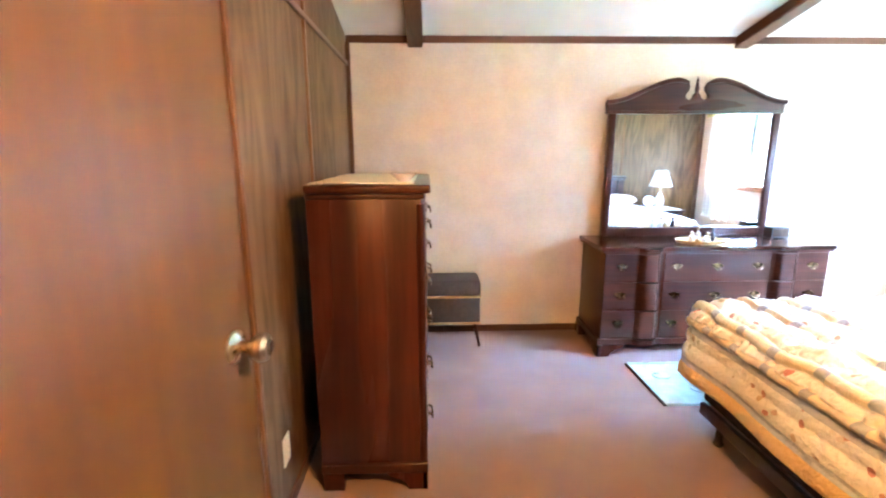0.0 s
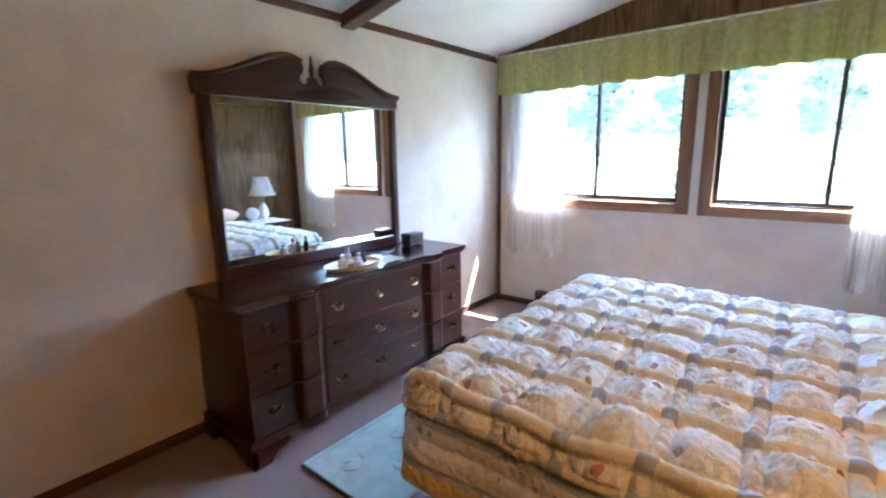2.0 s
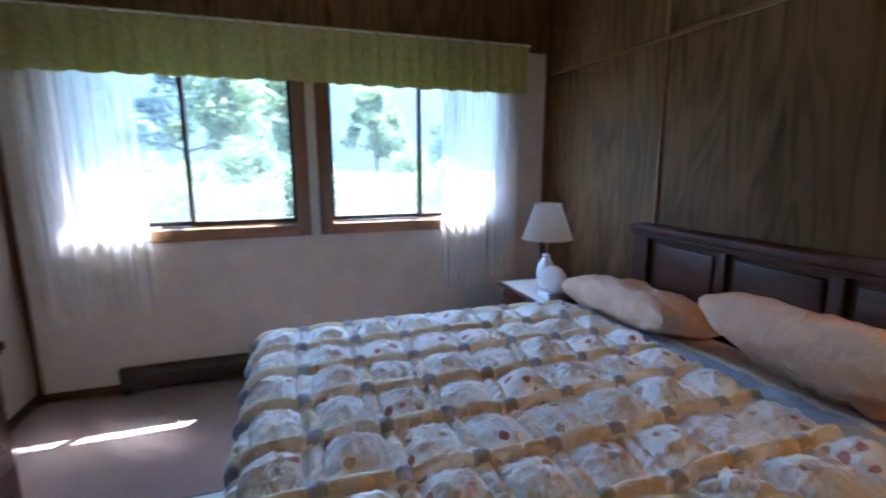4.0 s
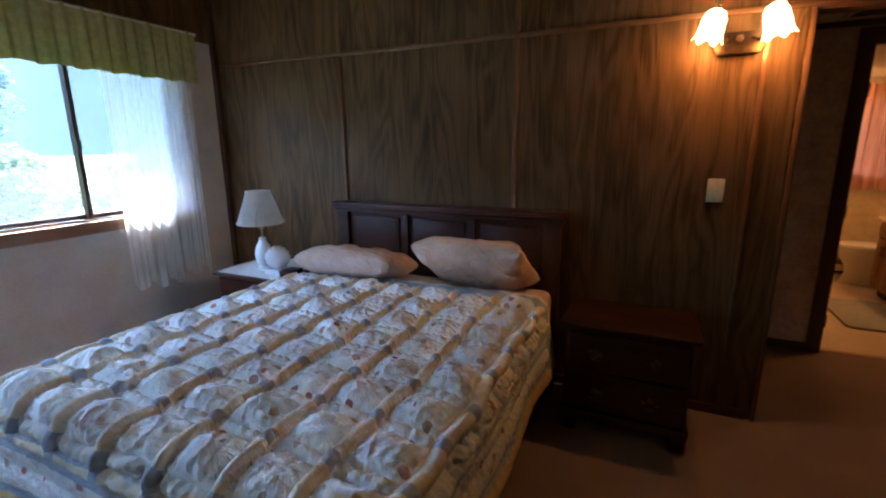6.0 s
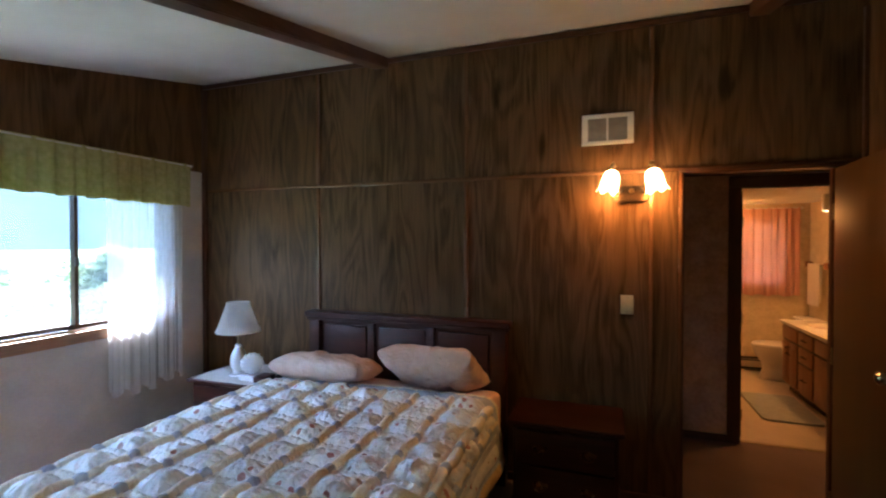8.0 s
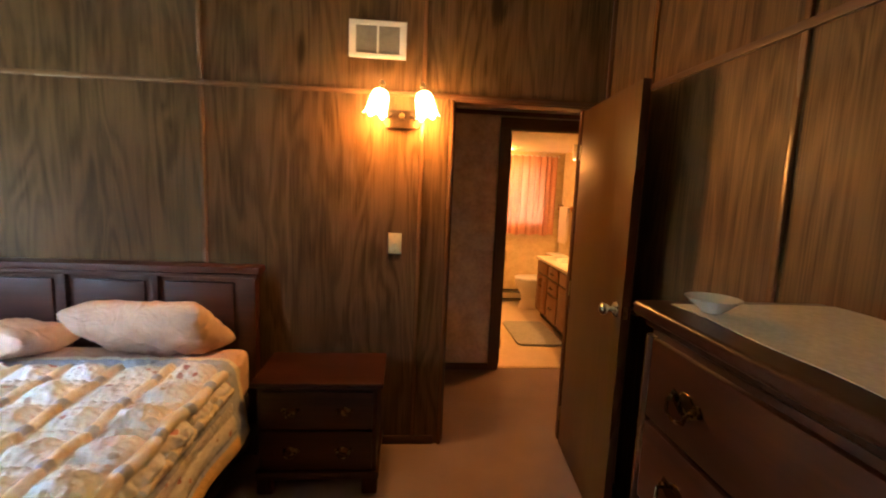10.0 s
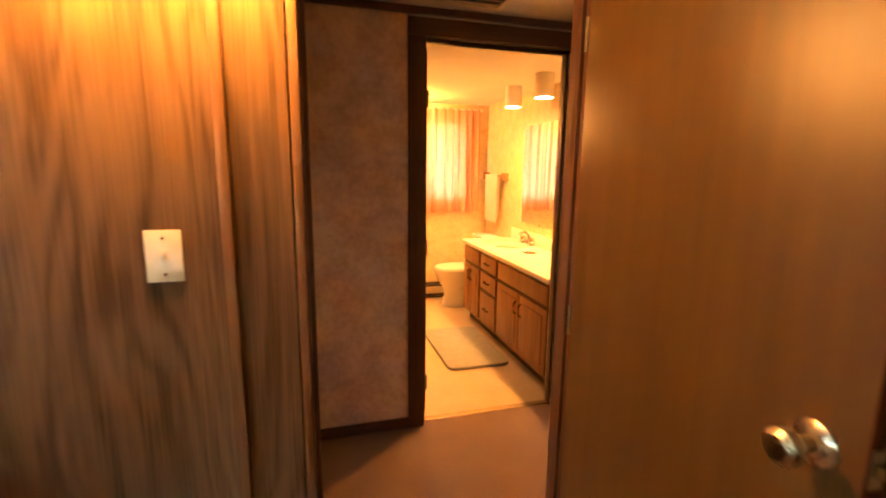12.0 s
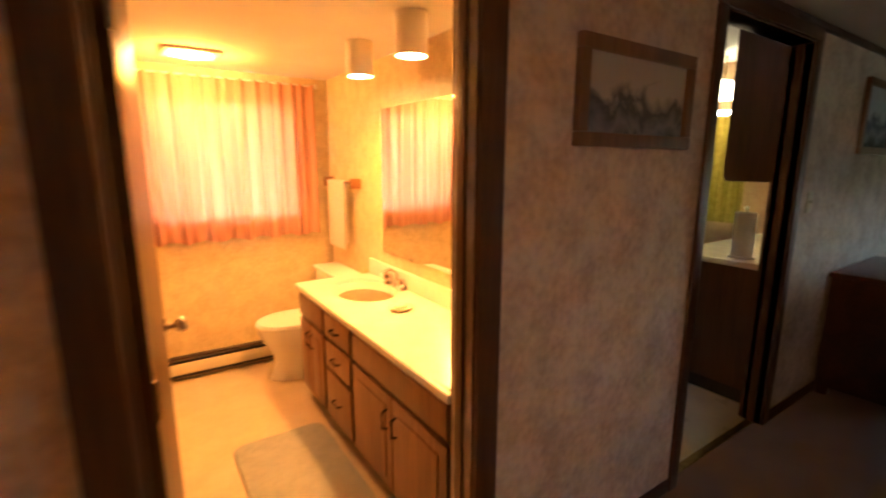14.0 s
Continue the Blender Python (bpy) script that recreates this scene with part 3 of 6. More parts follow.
add_box(bt, BX1 + 0.03, 0.85, YB - 0.004, YB - 0.001, 0, 2.3)
add_box(bt, -1.24, BX0 - 0.03, YB - 0.004, YB - 0.001, 0, 2.3)
setting("wall_bath", bt, BATHPAPER, "pale patterned bathroom wallpaper", "wall")
setting("ceiling_bath", box(-1.32, 0.95, BW - 0.1, YB - 0.001, 2.115, 2.2), CEIL, "white bathroom ceiling", "ceiling")
kt = bmesh.new()
add_box(kt, -4.7, -1.35, -4.3, -4.2, 0, 2.5)
add_box(kt, -4.7, -4.6, -4.2, YB, 0, 1.0)
add_box(kt, -4.7, -4.6, -4.2, YB, 2.0, 2.5)
add_box(kt, -4.7, -4.6, -4.2, -3.4, 1.0, 2.0)
add_box(kt, -4.7, -4.6, -2.15, YB, 1.0, 2.0)
add_box(kt, -1.42, -1.34, -4.2, YB, 0, 2.5)
setting("wall_kitchen", kt, mottled("brown_kitchen_paper", (0.30, 0.17, 0.09), (0.44, 0.28, 0.16), 9.0, rough=0.7, bump=0.1, fine=40), "warm brown papered kitchen wall", "wall")
setting("ceiling_kitchen", box(-4.7, -1.34, -4.3, YB, 2.42, 2.5), CEIL, "white kitchen ceiling", "ceiling")


# trims
def strip(name, x0, x1, y0, y1, z0, z1, mat, label="dark stained wooden trim strip", bevel=0.003):
    return setting(name, box(x0, x1, y0, y1, z0, z1, bevel), mat, label, "trim", True)


strip("trim", XW, XE, YN - 0.016, YN, ZN - 0.045, ZN + 0.006, TRIMX, "dark wooden crown strip")
strip("trim", XE - 0.028, XE, YN - 0.045, YN - 0.017, 0.0, ZN - 0.046, TRIM, "dark wooden corner strip")
strip("trim", XE - 0.045, XE - 0.006, 0.0, 0.03, 0.0, 2.95, TRIM, "dark wooden corner strip")
strip("trim", XW, XW + 0.03, YN - 0.045, YN - 0.017, 0.0, ZN - 0.046, TRIM, "dark wooden corner strip")
strip("trim", XW, XW + 0.02, 0.0, 0.02, 0.0, 2.9, TRIM, "dark wooden corner strip")
strip("baseboard", XW, XE, YN - 0.014, YN, 0.0, 0.055, TRIMX, "low dark wooden baseboard")
strip("baseboard", XE - 0.014, XE, 0.04, YN - 0.05, 0.0, 0.055, TRIMY, "low dark wooden baseboard")
strip("baseboard", DX1 + 0.05, XE - 0.05, 0.0, 0.014, 0.0, 0.055, TRIMX, "low dark wooden baseboard")
strip("baseboard", XW, XW + 0.014, 0.03, YN - 0.05, 0.0, 0.055, TRIMY, "low dark wooden baseboard")
strip("trim", XW, XE - 0.05, 0.0, 0.016, RAIL - 0.014, RAIL + 0.014, RAILWOOD, "level wooden rail on the panelling", 0.007)
strip("trim", XW, XW + 0.016, 0.03, YN - 0.05, RAIL - 0.014, RAIL + 0.014, TRIMY, "level wooden rail on the panelling")
strip("trim", XW, XE, 0.0, 0.02, 2.965, 3.0, TRIMX, "dark wooden crown strip")
SX = (0.864, 2.055, 3.28)
for x in SX:
    strip("trim", x - 0.014, x + 0.014, 0.0, 0.018, 0.056, RAIL - 0.016, BATTEN, "upright wooden batten", 0.008)
    strip("trim", x - 0.014, x + 0.014, 0.0, 0.018, RAIL + 0.016, 2.96, BATTEN, "upright wooden batten", 0.008)
WY = (0.48, 1.34, 2.24)
for y in WY:
    strip("trim", XW, XW + 0.014, y - 0.012, y + 0.012, 0.056, RAIL - 0.016, BATTEN, "upright wooden batten", 0.005)
    strip("trim", XW, XW + 0.014, y - 0.012, y + 0.012, RAIL + 0.016, ceil_z(y) - 0.004, BATTEN, "upright wooden batten", 0.005)
# panel sheets between the battens
edges = [DX1 + 0.03, *SX, XE - 0.05]
for a, b in zip(edges, edges[1:]):
    part("panel", box(a + 0.004, b - 0.004, -0.006, 0.0, 0.0, RAIL), PANEL, wall_s, "", False)
edges = [XW, *SX, XE - 0.05]
for a, b in zip(edges, edges[1:]):
    part("panel", box(a + 0.004, b - 0.004, -0.006, 0.0, RAIL + 0.002, 2.99), PANEL, wall_s, "", False)
edges = [0.02, *WY, YN - 0.046]
for a, b in zip(edges, edges[1:]):
    part("panel", box(XW - 0.006, XW, a + 0.004, b - 0.004, 0.0, RAIL), PANEL, wall_w, "", False)
    top = slab([(a + 0.004, RAIL + 0.002), (b - 0.004, RAIL + 0.002), (b - 0.004, ceil_z(b)), (a + 0.004, ceil_z(a))], 0.006, "x")
    bmesh.ops.translate(top, verts=top.verts, vec=(XW - 0.006, 0, 0))
    part("panel", top, PANEL, wall_w, "", False)
strip("baseboard", BX1 + 0.085, 1.6, YH, YH + 0.014, 0.0, 0.06, TRIMX, "low dark wooden baseboard")
strip("baseboard", KX1 + 0.075, BX0 - 0.085, YH, YH + 0.014, 0.0, 0.06, TRIMX, "low dark wooden baseboard")
strip("baseboard", -6.6, KX0 - 0.075, YH, YH + 0.014, 0.0, 0.06, TRIMX, "low dark wooden baseboard")
strip("trim", -6.6, 1.6, YH, YH + 0.02, HZ - 0.035, HZ - 0.001, TRIMX, "dark wooden crown strip")


# doors
def casing(name, x0, x1, top, ya, yb, width, label):
    """Jamb and casing of a doorway in a wall between ya and yb."""
    d = thing(name, ((x0 + x1) / 2, (ya + yb) / 2, 0), label, "door frame", kind="structure")
    cx, cy = (x0 + x1) / 2, (ya + yb) / 2
    w, dep = (x1 - x0) / 2, (yb - ya) / 2
    for sx in (-1, 1):
        a, b = sorted((sx * w, sx * (w + 0.018)))
        part("jamb", box(a, b, -dep - 0.002, dep + 0.002, 0, top - 0.001, 0.002), TRIM, d)
        a, b = sorted((sx * (w - 0.012), sx * w))
        part("stop", box(a, b, -0.02, 0.015, 0, top - 0.001, 0.002), TRIM, d)
        for sy in (-1, 1):
            if not width[(sy + 1) // 2]:
                continue
            wd = width[(sy + 1) // 2]
            a, b = sorted((sx * (w + 0.006), sx * (w + 0.006 + wd)))
            c0, c1 = sorted((sy * (dep + 0.0025), sy * (dep + 0.018)))
            part("casing", box(a, b, c0, c1, 0, top + 0.006, 0.004), BATTEN if wd < 0.03 else TRIM, d)
    part("head_jamb", box(-w - 0.018, w + 0.018, -dep - 0.002, dep + 0.002, top, top + 0.018, 0.002), TRIMX, d)
    for sy in (-1, 1):
        wd = width[(sy + 1) // 2]
        if wd:
            c0, c1 = sorted((sy * (dep + 0.0025), sy * (dep + 0.018)))
            part("head_casing", box(-w - 0.006 - wd, w + 0.006 + wd, c0, c1, top + 0.007, top + 0.007 + wd, 0.004), TRIMX, d)
    return d


casing("door_1_frame", DX0, DX1, DZ, -0.114, 0.0, (0, 0.022), "dark stained bedroom door frame with a narrow edge")
casing("door_2_frame", BX0, BX1, BZ, YB, YH, (0.07, 0.085), "dark stained bathroom door frame")
casing("door_3_frame", KX0, KX1, KZ, YB, YH, (0.07, 0.065), "dark stained kitchen doorway frame")


def knob_set(parent, at, side):
    """Rosette, neck and ball of a door knob that points along side * x."""
    prof = [(0, 0), (0.033, 0.0), (0.033, 0.004), (0.026, 0.009), (0.012, 0.012), (0.011, 0.03), (0.02, 0.038), (0.028, 0.05), (0.027, 0.062), (0.018, 0.07), (0, 0.071)]
    k = lathe(prof, 24, "x")
    if side < 0:
        bmesh.ops.scale(k, vec=(-1, 1, 1), verts=k.verts)
    bmesh.ops.translate(k, verts=k.verts, vec=at)
    return part("door_knob", k, PEWTER, parent, "worn metal door knob")


def flush_door(name, at, rz, width, height, knob_z, label):
    d = thing(name, at, label, "door", rz=rz, kind="structure")
    leaf = part("leaf", box(-0.0175, 0.0175, 0.0, width, 0.012, height, 0.002), DOORWOOD, d)
    part("edge_band", box(-0.0172, 0.0172, width, width + 0.002, 0.012, height, 0.0008), CHERRY, leaf, "reddish door edge")
    knob_set(leaf, (0.0175, width - 0.064, knob_z), 1)
    knob_set(leaf, (-0.0175, width - 0.064, knob_z), -1)
    part("latch_plate", box(-0.011, 0.011, width + 0.002, width + 0.0035, knob_z - 0.028, knob_z + 0.028, 0.0005), BRASS, leaf)
    part("latch_bolt", box(-0.006, 0.006, width + 0.0035, width + 0.013, knob_z - 0.009, knob_z + 0.009, 0.003), BRASS, leaf)
    for z in (0.2, 1.0, 1.8):
        part("hinge", lathe([(0, -0.045), (0.006, -0.045), (0.006, 0.045), (0, 0.045)], 10, "z", (0.02, -0.004, z)), BRASS, d)
    return d


flush_door("door_1", (-0.075, 0.012, 0), -5.0, 0.80, 2.035, 1.07, "open flush bedroom door of warm brown veneer with a worn metal knob")
flush_door("door_2", (BX1 - 0.02, YB - 0.02, 0), 176.0, 0.74, 2.05, 0.95, "open flush bathroom door of warm brown veneer")


# windows
def slider(name, y0, y1, fixed_first, label):
    w = thing(name, (XE, (y0 + y1) / 2, WZ0), label, "window", kind="structure")
    hw, hz = (y1 - y0) / 2, WZ1 - WZ0
    f = 0.085
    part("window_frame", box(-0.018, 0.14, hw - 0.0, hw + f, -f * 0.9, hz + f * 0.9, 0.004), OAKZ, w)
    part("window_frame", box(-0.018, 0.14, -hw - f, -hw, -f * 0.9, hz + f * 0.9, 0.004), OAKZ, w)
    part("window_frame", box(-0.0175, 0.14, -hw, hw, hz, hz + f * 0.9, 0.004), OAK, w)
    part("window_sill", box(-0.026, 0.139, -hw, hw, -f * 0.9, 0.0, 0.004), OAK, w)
    part("track", box(0.03, 0.10, -hw, hw, 0.0, 0.016, 0.002), CHROME, w, "aluminium slider track")
    for i, (a, b, dx) in enumerate(((-hw, 0.014, 0.045), (-0.014, hw, 0.075))):
        sash = bmesh.new()
        m = BRONZE
        add_box(sash, dx, dx + 0.022, a, a + 0.026, 0.016, hz, 0.002)
        add_box(sash, dx, dx + 0.022, b - 0.026, b, 0.016, hz, 0.002)
        add_box(sash, dx + 0.001, dx + 0.021, a + 0.026, b - 0.026, 0.016, 0.04, 0.002)
        add_box(sash, dx + 0.001, dx + 0.021, a + 0.026, b - 0.026, hz - 0.024, hz, 0.002)
        sh = part("sash", sash, m, w, "dark bronze sliding sash")
        pane = part("pane", box(dx + 0.008, dx + 0.012, a + 0.027, b - 0.027, 0.041, hz - 0.025), GLASS, sh, "clear glass pane", False)
        pane.visible_shadow = False
        if not i:
            part("latch", box(0.034, 0.046, -0.012, 0.012, 0.44, 0.5, 0.004), BLACK, sh, "small black sash latch")
    return w


slider("window_1", *W1, 0, "oak framed sliding window with dark sashes")
slider("window_2", *W2, 0, "oak framed sliding window with dark sashes")


# curtains
def hanging(name, x, y0, y1, z0, z1, mat, waves, depth, label, seed, hem_wave=0.02, kind="curtain", nu=150, nv=30, thick=0.0015):
    rnd = random.Random(seed)
    ph = [rnd.uniform(0, 6.28) for _ in range(6)]
    t = thing(name, (x, (y0 + y1) / 2, z0), label, kind)

    def f(u, v):
        a = u * waves * 2 * math.pi
        w = math.sin(a + 0.8 * math.sin(u * 9 + ph[0])) + 0.45 * math.sin(a * 1.7 + ph[1]) + 0.25 * math.sin(a * 0.37 + ph[2])
        grow = 0.35 + 0.65 * min(1, (1 - v) * 1.6)
        dx = depth * 0.6 * w * grow - 0.0
        yy = (y0 - y1) / 2 + u * (y1 - y0)
        zz = v * (z1 - z0) + hem_wave * (1 - v) * (math.sin(u * waves * 3.1 + ph[3]) + 0.6 * math.sin(u * 7 + ph[4]))
        return (dx, yy, zz)
    part("cloth", sheet(f, nu, nv, thick), mat, t)
    part("rod", tube([(0.0, (y0 - y1) / 2 - 0.01, z1 - z0 - 0.012), (0.0, (y1 - y0) / 2 + 0.01, z1 - z0 - 0.012)], 0.006), WHITE, t, "thin white curtain rod")
    for yy in ((y0 - y1) / 2, (y1 - y0) / 2):
        part("bracket", box(-0.004, XE - x if x > 3 else 0.05, yy - 0.008, yy + 0.008, z1 - z0 - 0.022, z1 - z0 - 0.002, 0.002), WHITE, t)
    return t


hanging("valance", XE - 0.11, 0.23, 3.40, 1.93, 2.27, VALANCE, 34, 0.022, "yellow green pleated valance over both windows", 3, 0.006, "valance", 520, 14)
hanging("sheer_curtain", XE - 0.06, 2.74, 3.32, 0.54, 2.10, SHEER, 9, 0.03, "white sheer lace curtain drawn to the window's side", 5, 0.03, "curtain", 160, 40, 0.0)
hanging("sheer_curtain", XE - 0.06, 0.27, 0.88, 0.54, 2.10, SHEER, 9, 0.03, "white sheer lace curtain drawn to the window's side", 8, 0.03, "curtain", 160, 40, 0.0)


# ---- bedroom things ----
def bail_pull(parent, at, turn=0, size=1.0, axis="y-"):
    """Brass batwing plate with a hanging bail; faces -y before the turn about z."""
    plate = slab([(a * size, b * size) for a, b in ((-0.042, 0.0), (-0.034, 0.014), (-0.018, 0.011), (-0.008, 0.02), (0.008, 0.02), (0.018, 0.011), (0.034, 0.014), (0.042, 0.0), (0.026, -0.01), (0.012, -0.018), (0, -0.023), (-0.012, -0.018), (-0.026, -0.01))], 0.003, "y")
    merge(plate, tube([(-0.028 * size, -0.004, 0.003), (-0.028 * size, -0.016, 0.0), (-0.022 * size, -0.02, -0.018 * size), (0, -0.021, -0.025 * size), (0.022 * size, -0.02, -0.018 * size), (0.028 * size, -0.016, 0.0), (0.028 * size, -0.004, 0.003)], 0.0032 * size, 6))
    for sx in (-1, 1):
        merge(plate, lathe([(0, -0.006), (0.007, -0.006), (0.007, 0), (0, 0)], 10, "y", (sx * 0.028 * size, -0.004, 0.003)))
    bmesh.ops.transform(plate, matrix=pose(*at, 0, 0, turn), verts=plate.verts)
    return part("handle", plate, ANTIQUE, parent, "antique brass bail drawer pull")


def bracket_feet(parent, w, d, h, mat):
    """Four ogee bracket feet under a case of width w and depth d, standing on z = 0."""
    prof = [(0.0, h), (0.0, 0.0), (0.09, 0.0), (0.10, h * 0.35), (0.13, h * 0.6), (0.18, h * 0.75), (0.2, h)]
    for sx in (-1, 1):
        f = slab([(sx * (w / 2 - a), b) for a, b in prof], 0.02, "y", 0.002)
        bmesh.ops.translate(f, verts=f.verts, vec=(0, -d / 2, 0))
        g = slab([(-d / 2 + a * 0.9, b) for a, b in prof], 0.02, "x", 0.002)
        bmesh.ops.translate(g, verts=g.verts, vec=(sx * (w / 2 - 0.01) - 0.01, 0.0, 0))
        merge(f, g)
        part("foot", f, mat, parent)
        part("foot", box(sx * (w / 2 - 0.03) - 0.03, sx * (w / 2 - 0.03) + 0.03, d / 2 - 0.09, d / 2, 0, h, 0.003), mat, parent)


def block_front(w, bulge, flat):
    """Depth of a blockfront case at a distance along its width."""
    def f(a):
        s = abs(a) / (w / 2)
        if s < flat[0]:
            return 0.0
        if s < flat[1]:
            k = (s - flat[0]) / (flat[1] - flat[0])
            return bulge * (0.5 - 0.5 * math.cos(k * math.pi))
        if s < flat[2]:
            return bulge
        if s < flat[3]:
            k = (s - flat[2]) / (flat[3] - flat[2])
            return bulge * (0.5 + 0.5 * math.cos(k * math.pi))
        return 0.0
    return f


def dresser():
    w, d, h = 1.66, 0.50, 0.80
    t = thing("dresser", (2.41, YN - 0.03 - d / 2, 0), "long cherry dresser with a shaped front and brass pulls", "dresser")
    front = block_front(w, 0.035, (0.48, 0.53, 0.64, 0.69))
    part("carcass", box(-w / 2 + 0.03, w / 2 - 0.03, -d / 2 + 0.03, d / 2, 0.10, h - 0.03, 0.004), CHERRY, t)

    def plank(z0, z1, out, a0=-w / 2 + 0.02, a1=w / 2 - 0.02, n=90, back=d / 2):
        xs = [a0 + (a1 - a0) * i / n for i in range(n + 1)]
        line = [(x, -d / 2 + 0.03 - front(x) - out) for x in xs]
        b = slab(line + [(a1, back), (a0, back)], z1 - z0, "z")
        bmesh.ops.translate(b, verts=b.verts, vec=(0, 0, z0))
        return b
    top = plank(h - 0.028, h, 0.02, -w / 2, w / 2)
    part("top", top, POLISH, t, "polished dresser top")
    part("cornice", plank(h - 0.045, h - 0.029, 0.010, -w / 2 + 0.01, w / 2 - 0.01), CHERRYX, t)
    part("base_rail", plank(0.085, 0.125, 0.012, -w / 2 + 0.01, w / 2 - 0.01), CHERRYX, t)
    bracket_feet(t, w - 0.01, d, 0.085, CHERRY)
    rows = ((0.135, 0.335), (0.345, 0.545), (0.555, 0.748))
    cols = ((-0.80, -0.385), (-0.375, 0.375), (0.385, 0.80))
    for z0, z1 in rows:
        for a, b in cols:
            dr = part("drawer", plank(z0, z1, 0.004, a + 0.004, b - 0.004, 40, -d / 2 + 0.032), CHERRYX, t)
            for x in (v for v in (-0.68, -0.29, 0.0, 0.29, 0.68) if a < v < b):
                bail_pull(dr, (x, -d / 2 + 0.03 - front(x) - 0.007, (z0 + z1) / 2 + 0.01), 0, 1.0)
    return t


dresser()


def dresser_mirror():
    """Swan-neck mirror standing on the dresser top."""
    w, z0 = 1.30, 0.80
    t = thing("dresser_mirror", (2.385, YN - 0.055, z0), "cherry framed dresser mirror with a broken pediment", "mirror")
    H = 0.925
    part("stile", box(-w / 2, -w / 2 + 0.05, -0.03, 0.015, 0.0, H, 0.006), CHERRY, t)
    part("stile", box(w / 2 - 0.05, w / 2, -0.03, 0.015, 0.0, H, 0.006), CHERRY, t)
    part("bottom_rail", box(-w / 2 + 0.05, w / 2 - 0.05, -0.028, 0.015, 0.0, 0.065, 0.006), CHERRYX, t)
    part("mirror_glass", box(-w / 2 + 0.045, w / 2 - 0.045, -0.012, -0.006, 0.06, H + 0.01), MIRROR, t, "silvered mirror glass", False)
    part("back_board", box(-w / 2 + 0.02, w / 2 - 0.02, 0.0, 0.012, 0.02, H + 0.02), CHERRY, t)
    curve = []
    for i in range(25):
        s = i / 24
        x = -w / 2 - 0.025 + s * (w / 2 + 0.025 - 0.075)
        curve.append((x, H + 0.085 + 0.155 * (0.5 - 0.5 * math.cos(min(1, s * 1.12) * math.pi)) - (0.018 * max(0, (s - 0.86) / 0.14))))
    scroll = [(-0.072, H + 0.215), (-0.06, H + 0.19), (-0.066, H + 0.16), (-0.085, H + 0.14), (-0.088, H + 0.115), (-0.07, H + 0.098), (-0.045, H + 0.098), (-0.028, H + 0.115), (-0.022, H + 0.14)]
    left = curve + scroll
    outline = left + [(-x, z) for x, z in reversed(left)] + [(w / 2 + 0.02, H), (-w / 2 - 0.02, H)]
    ped = slab(outline, 0.03, "y")
    bmesh.ops.translate(ped, verts=ped.verts, vec=(0, -0.022, 0))
    part("pediment", ped, CHERRYX, t, "swan neck pediment")
    for sx in (-1, 1):
        part("moulding", tube([(sx * x, -0.03, z - 0.004) for x, z in curve], [0.017] * 20 + [0.018, 0.019, 0.019, 0.016, 0.010], 8), CHERRYX, t)
    part("cornice", box(-w / 2 - 0.005, w / 2 + 0.005, -0.036, 0.012, H - 0.002, H + 0.018, 0.005), CHERRYX, t)
    part("finial", lathe([(0, 0.10), (0.014, 0.10), (0.02, 0.125), (0.012, 0.15), (0.016, 0.175), (0.010, 0.21), (0.005, 0.255), (0, 0.27)], 14, "z", (0, -0.008, H)), CHERRY, t)
    return t


dresser_mirror()


def chest_of_drawers():
    w, d, h = 0.92, 0.46, 1.325
    # built facing -y, turned to face east
    t = thing("chest_of_drawers", (0.147, 1.635 + w / 2, 0), "tall cherry chest of drawers with brass pulls", "chest of drawers", rz=90)
    part("carcass", box(-w / 2 + 0.02, w / 2 - 0.02, -d / 2 + 0.02, d / 2, 0.09, h - 0.04, 0.003), CHERRY, t)
    part("base_moulding", box(-w / 2 + 0.003, w / 2 - 0.003, -d / 2 + 0.002, d / 2, 0.085, 0.13, 0.008, 3), CHERRYX, t)
    c = bmesh.new()
    add_box(c, -w / 2 + 0.008, w / 2 - 0.008, -d / 2 + 0.005, d / 2, h - 0.055, h - 0.034, 0.007, 3)
    part("cornice", c, CHERRYX, t)
    part("top", box(-w / 2 - 0.014, w / 2 + 0.014, -d / 2 - 0.02, d / 2, h - 0.033, h, 0.012, 4), CHERRYX, t)
    bracket_feet(t, w - 0.02, d - 0.01, 0.085, CHERRY)
    zs = [0.145, 0.40, 0.64, 0.86, 1.06, 1.255]
    for z0, z1 in zip(zs, zs[1:]):
        dr = part("drawer", box(-w / 2 + 0.045, w / 2 - 0.045, -d / 2 + 0.004, -d / 2 + 0.022, z0 + 0.006, z1 - 0.006, 0.005), CHERRYX, t)
        for x in (-0.27, 0.27):
            bail_pull(dr, (x, -d / 2, (z0 + z1) / 2), 0, 1.25)
    for sx in (-1, 1):
        part("quarter_column", lathe([(0, 0.14), (0.016, 0.14), (0.016, 1.25), (0, 1.25)], 12, "z", (sx * (w / 2 - 0.025), -d / 2 + 0.02, 0)), CHERRY, t)
    return t


chest_of_drawers()
tagged(part("runner_cloth", sheet(lambda u, v: (-0.07 + 0.40 * u, 1.67 + 0.84 * v, 1.329 + 0.0015 * math.sin(v * 19 + u * 5)), 16, 40, 0.002), DOILY), "white cloth runner on the chest of drawers", "runner")
sh = thing("small_dish", (0.29, 1.75, 1.332), "small white ruffled dish on the chest", "dish")
part("bowl", lathe([(0, 0.0), (0.022, 0.0), (0.025, 0.004), (0.05, 0.026), (0.055, 0.03), (0.05, 0.029), (0.02, 0.008), (0, 0.007)], 20), CERAMIC, sh)


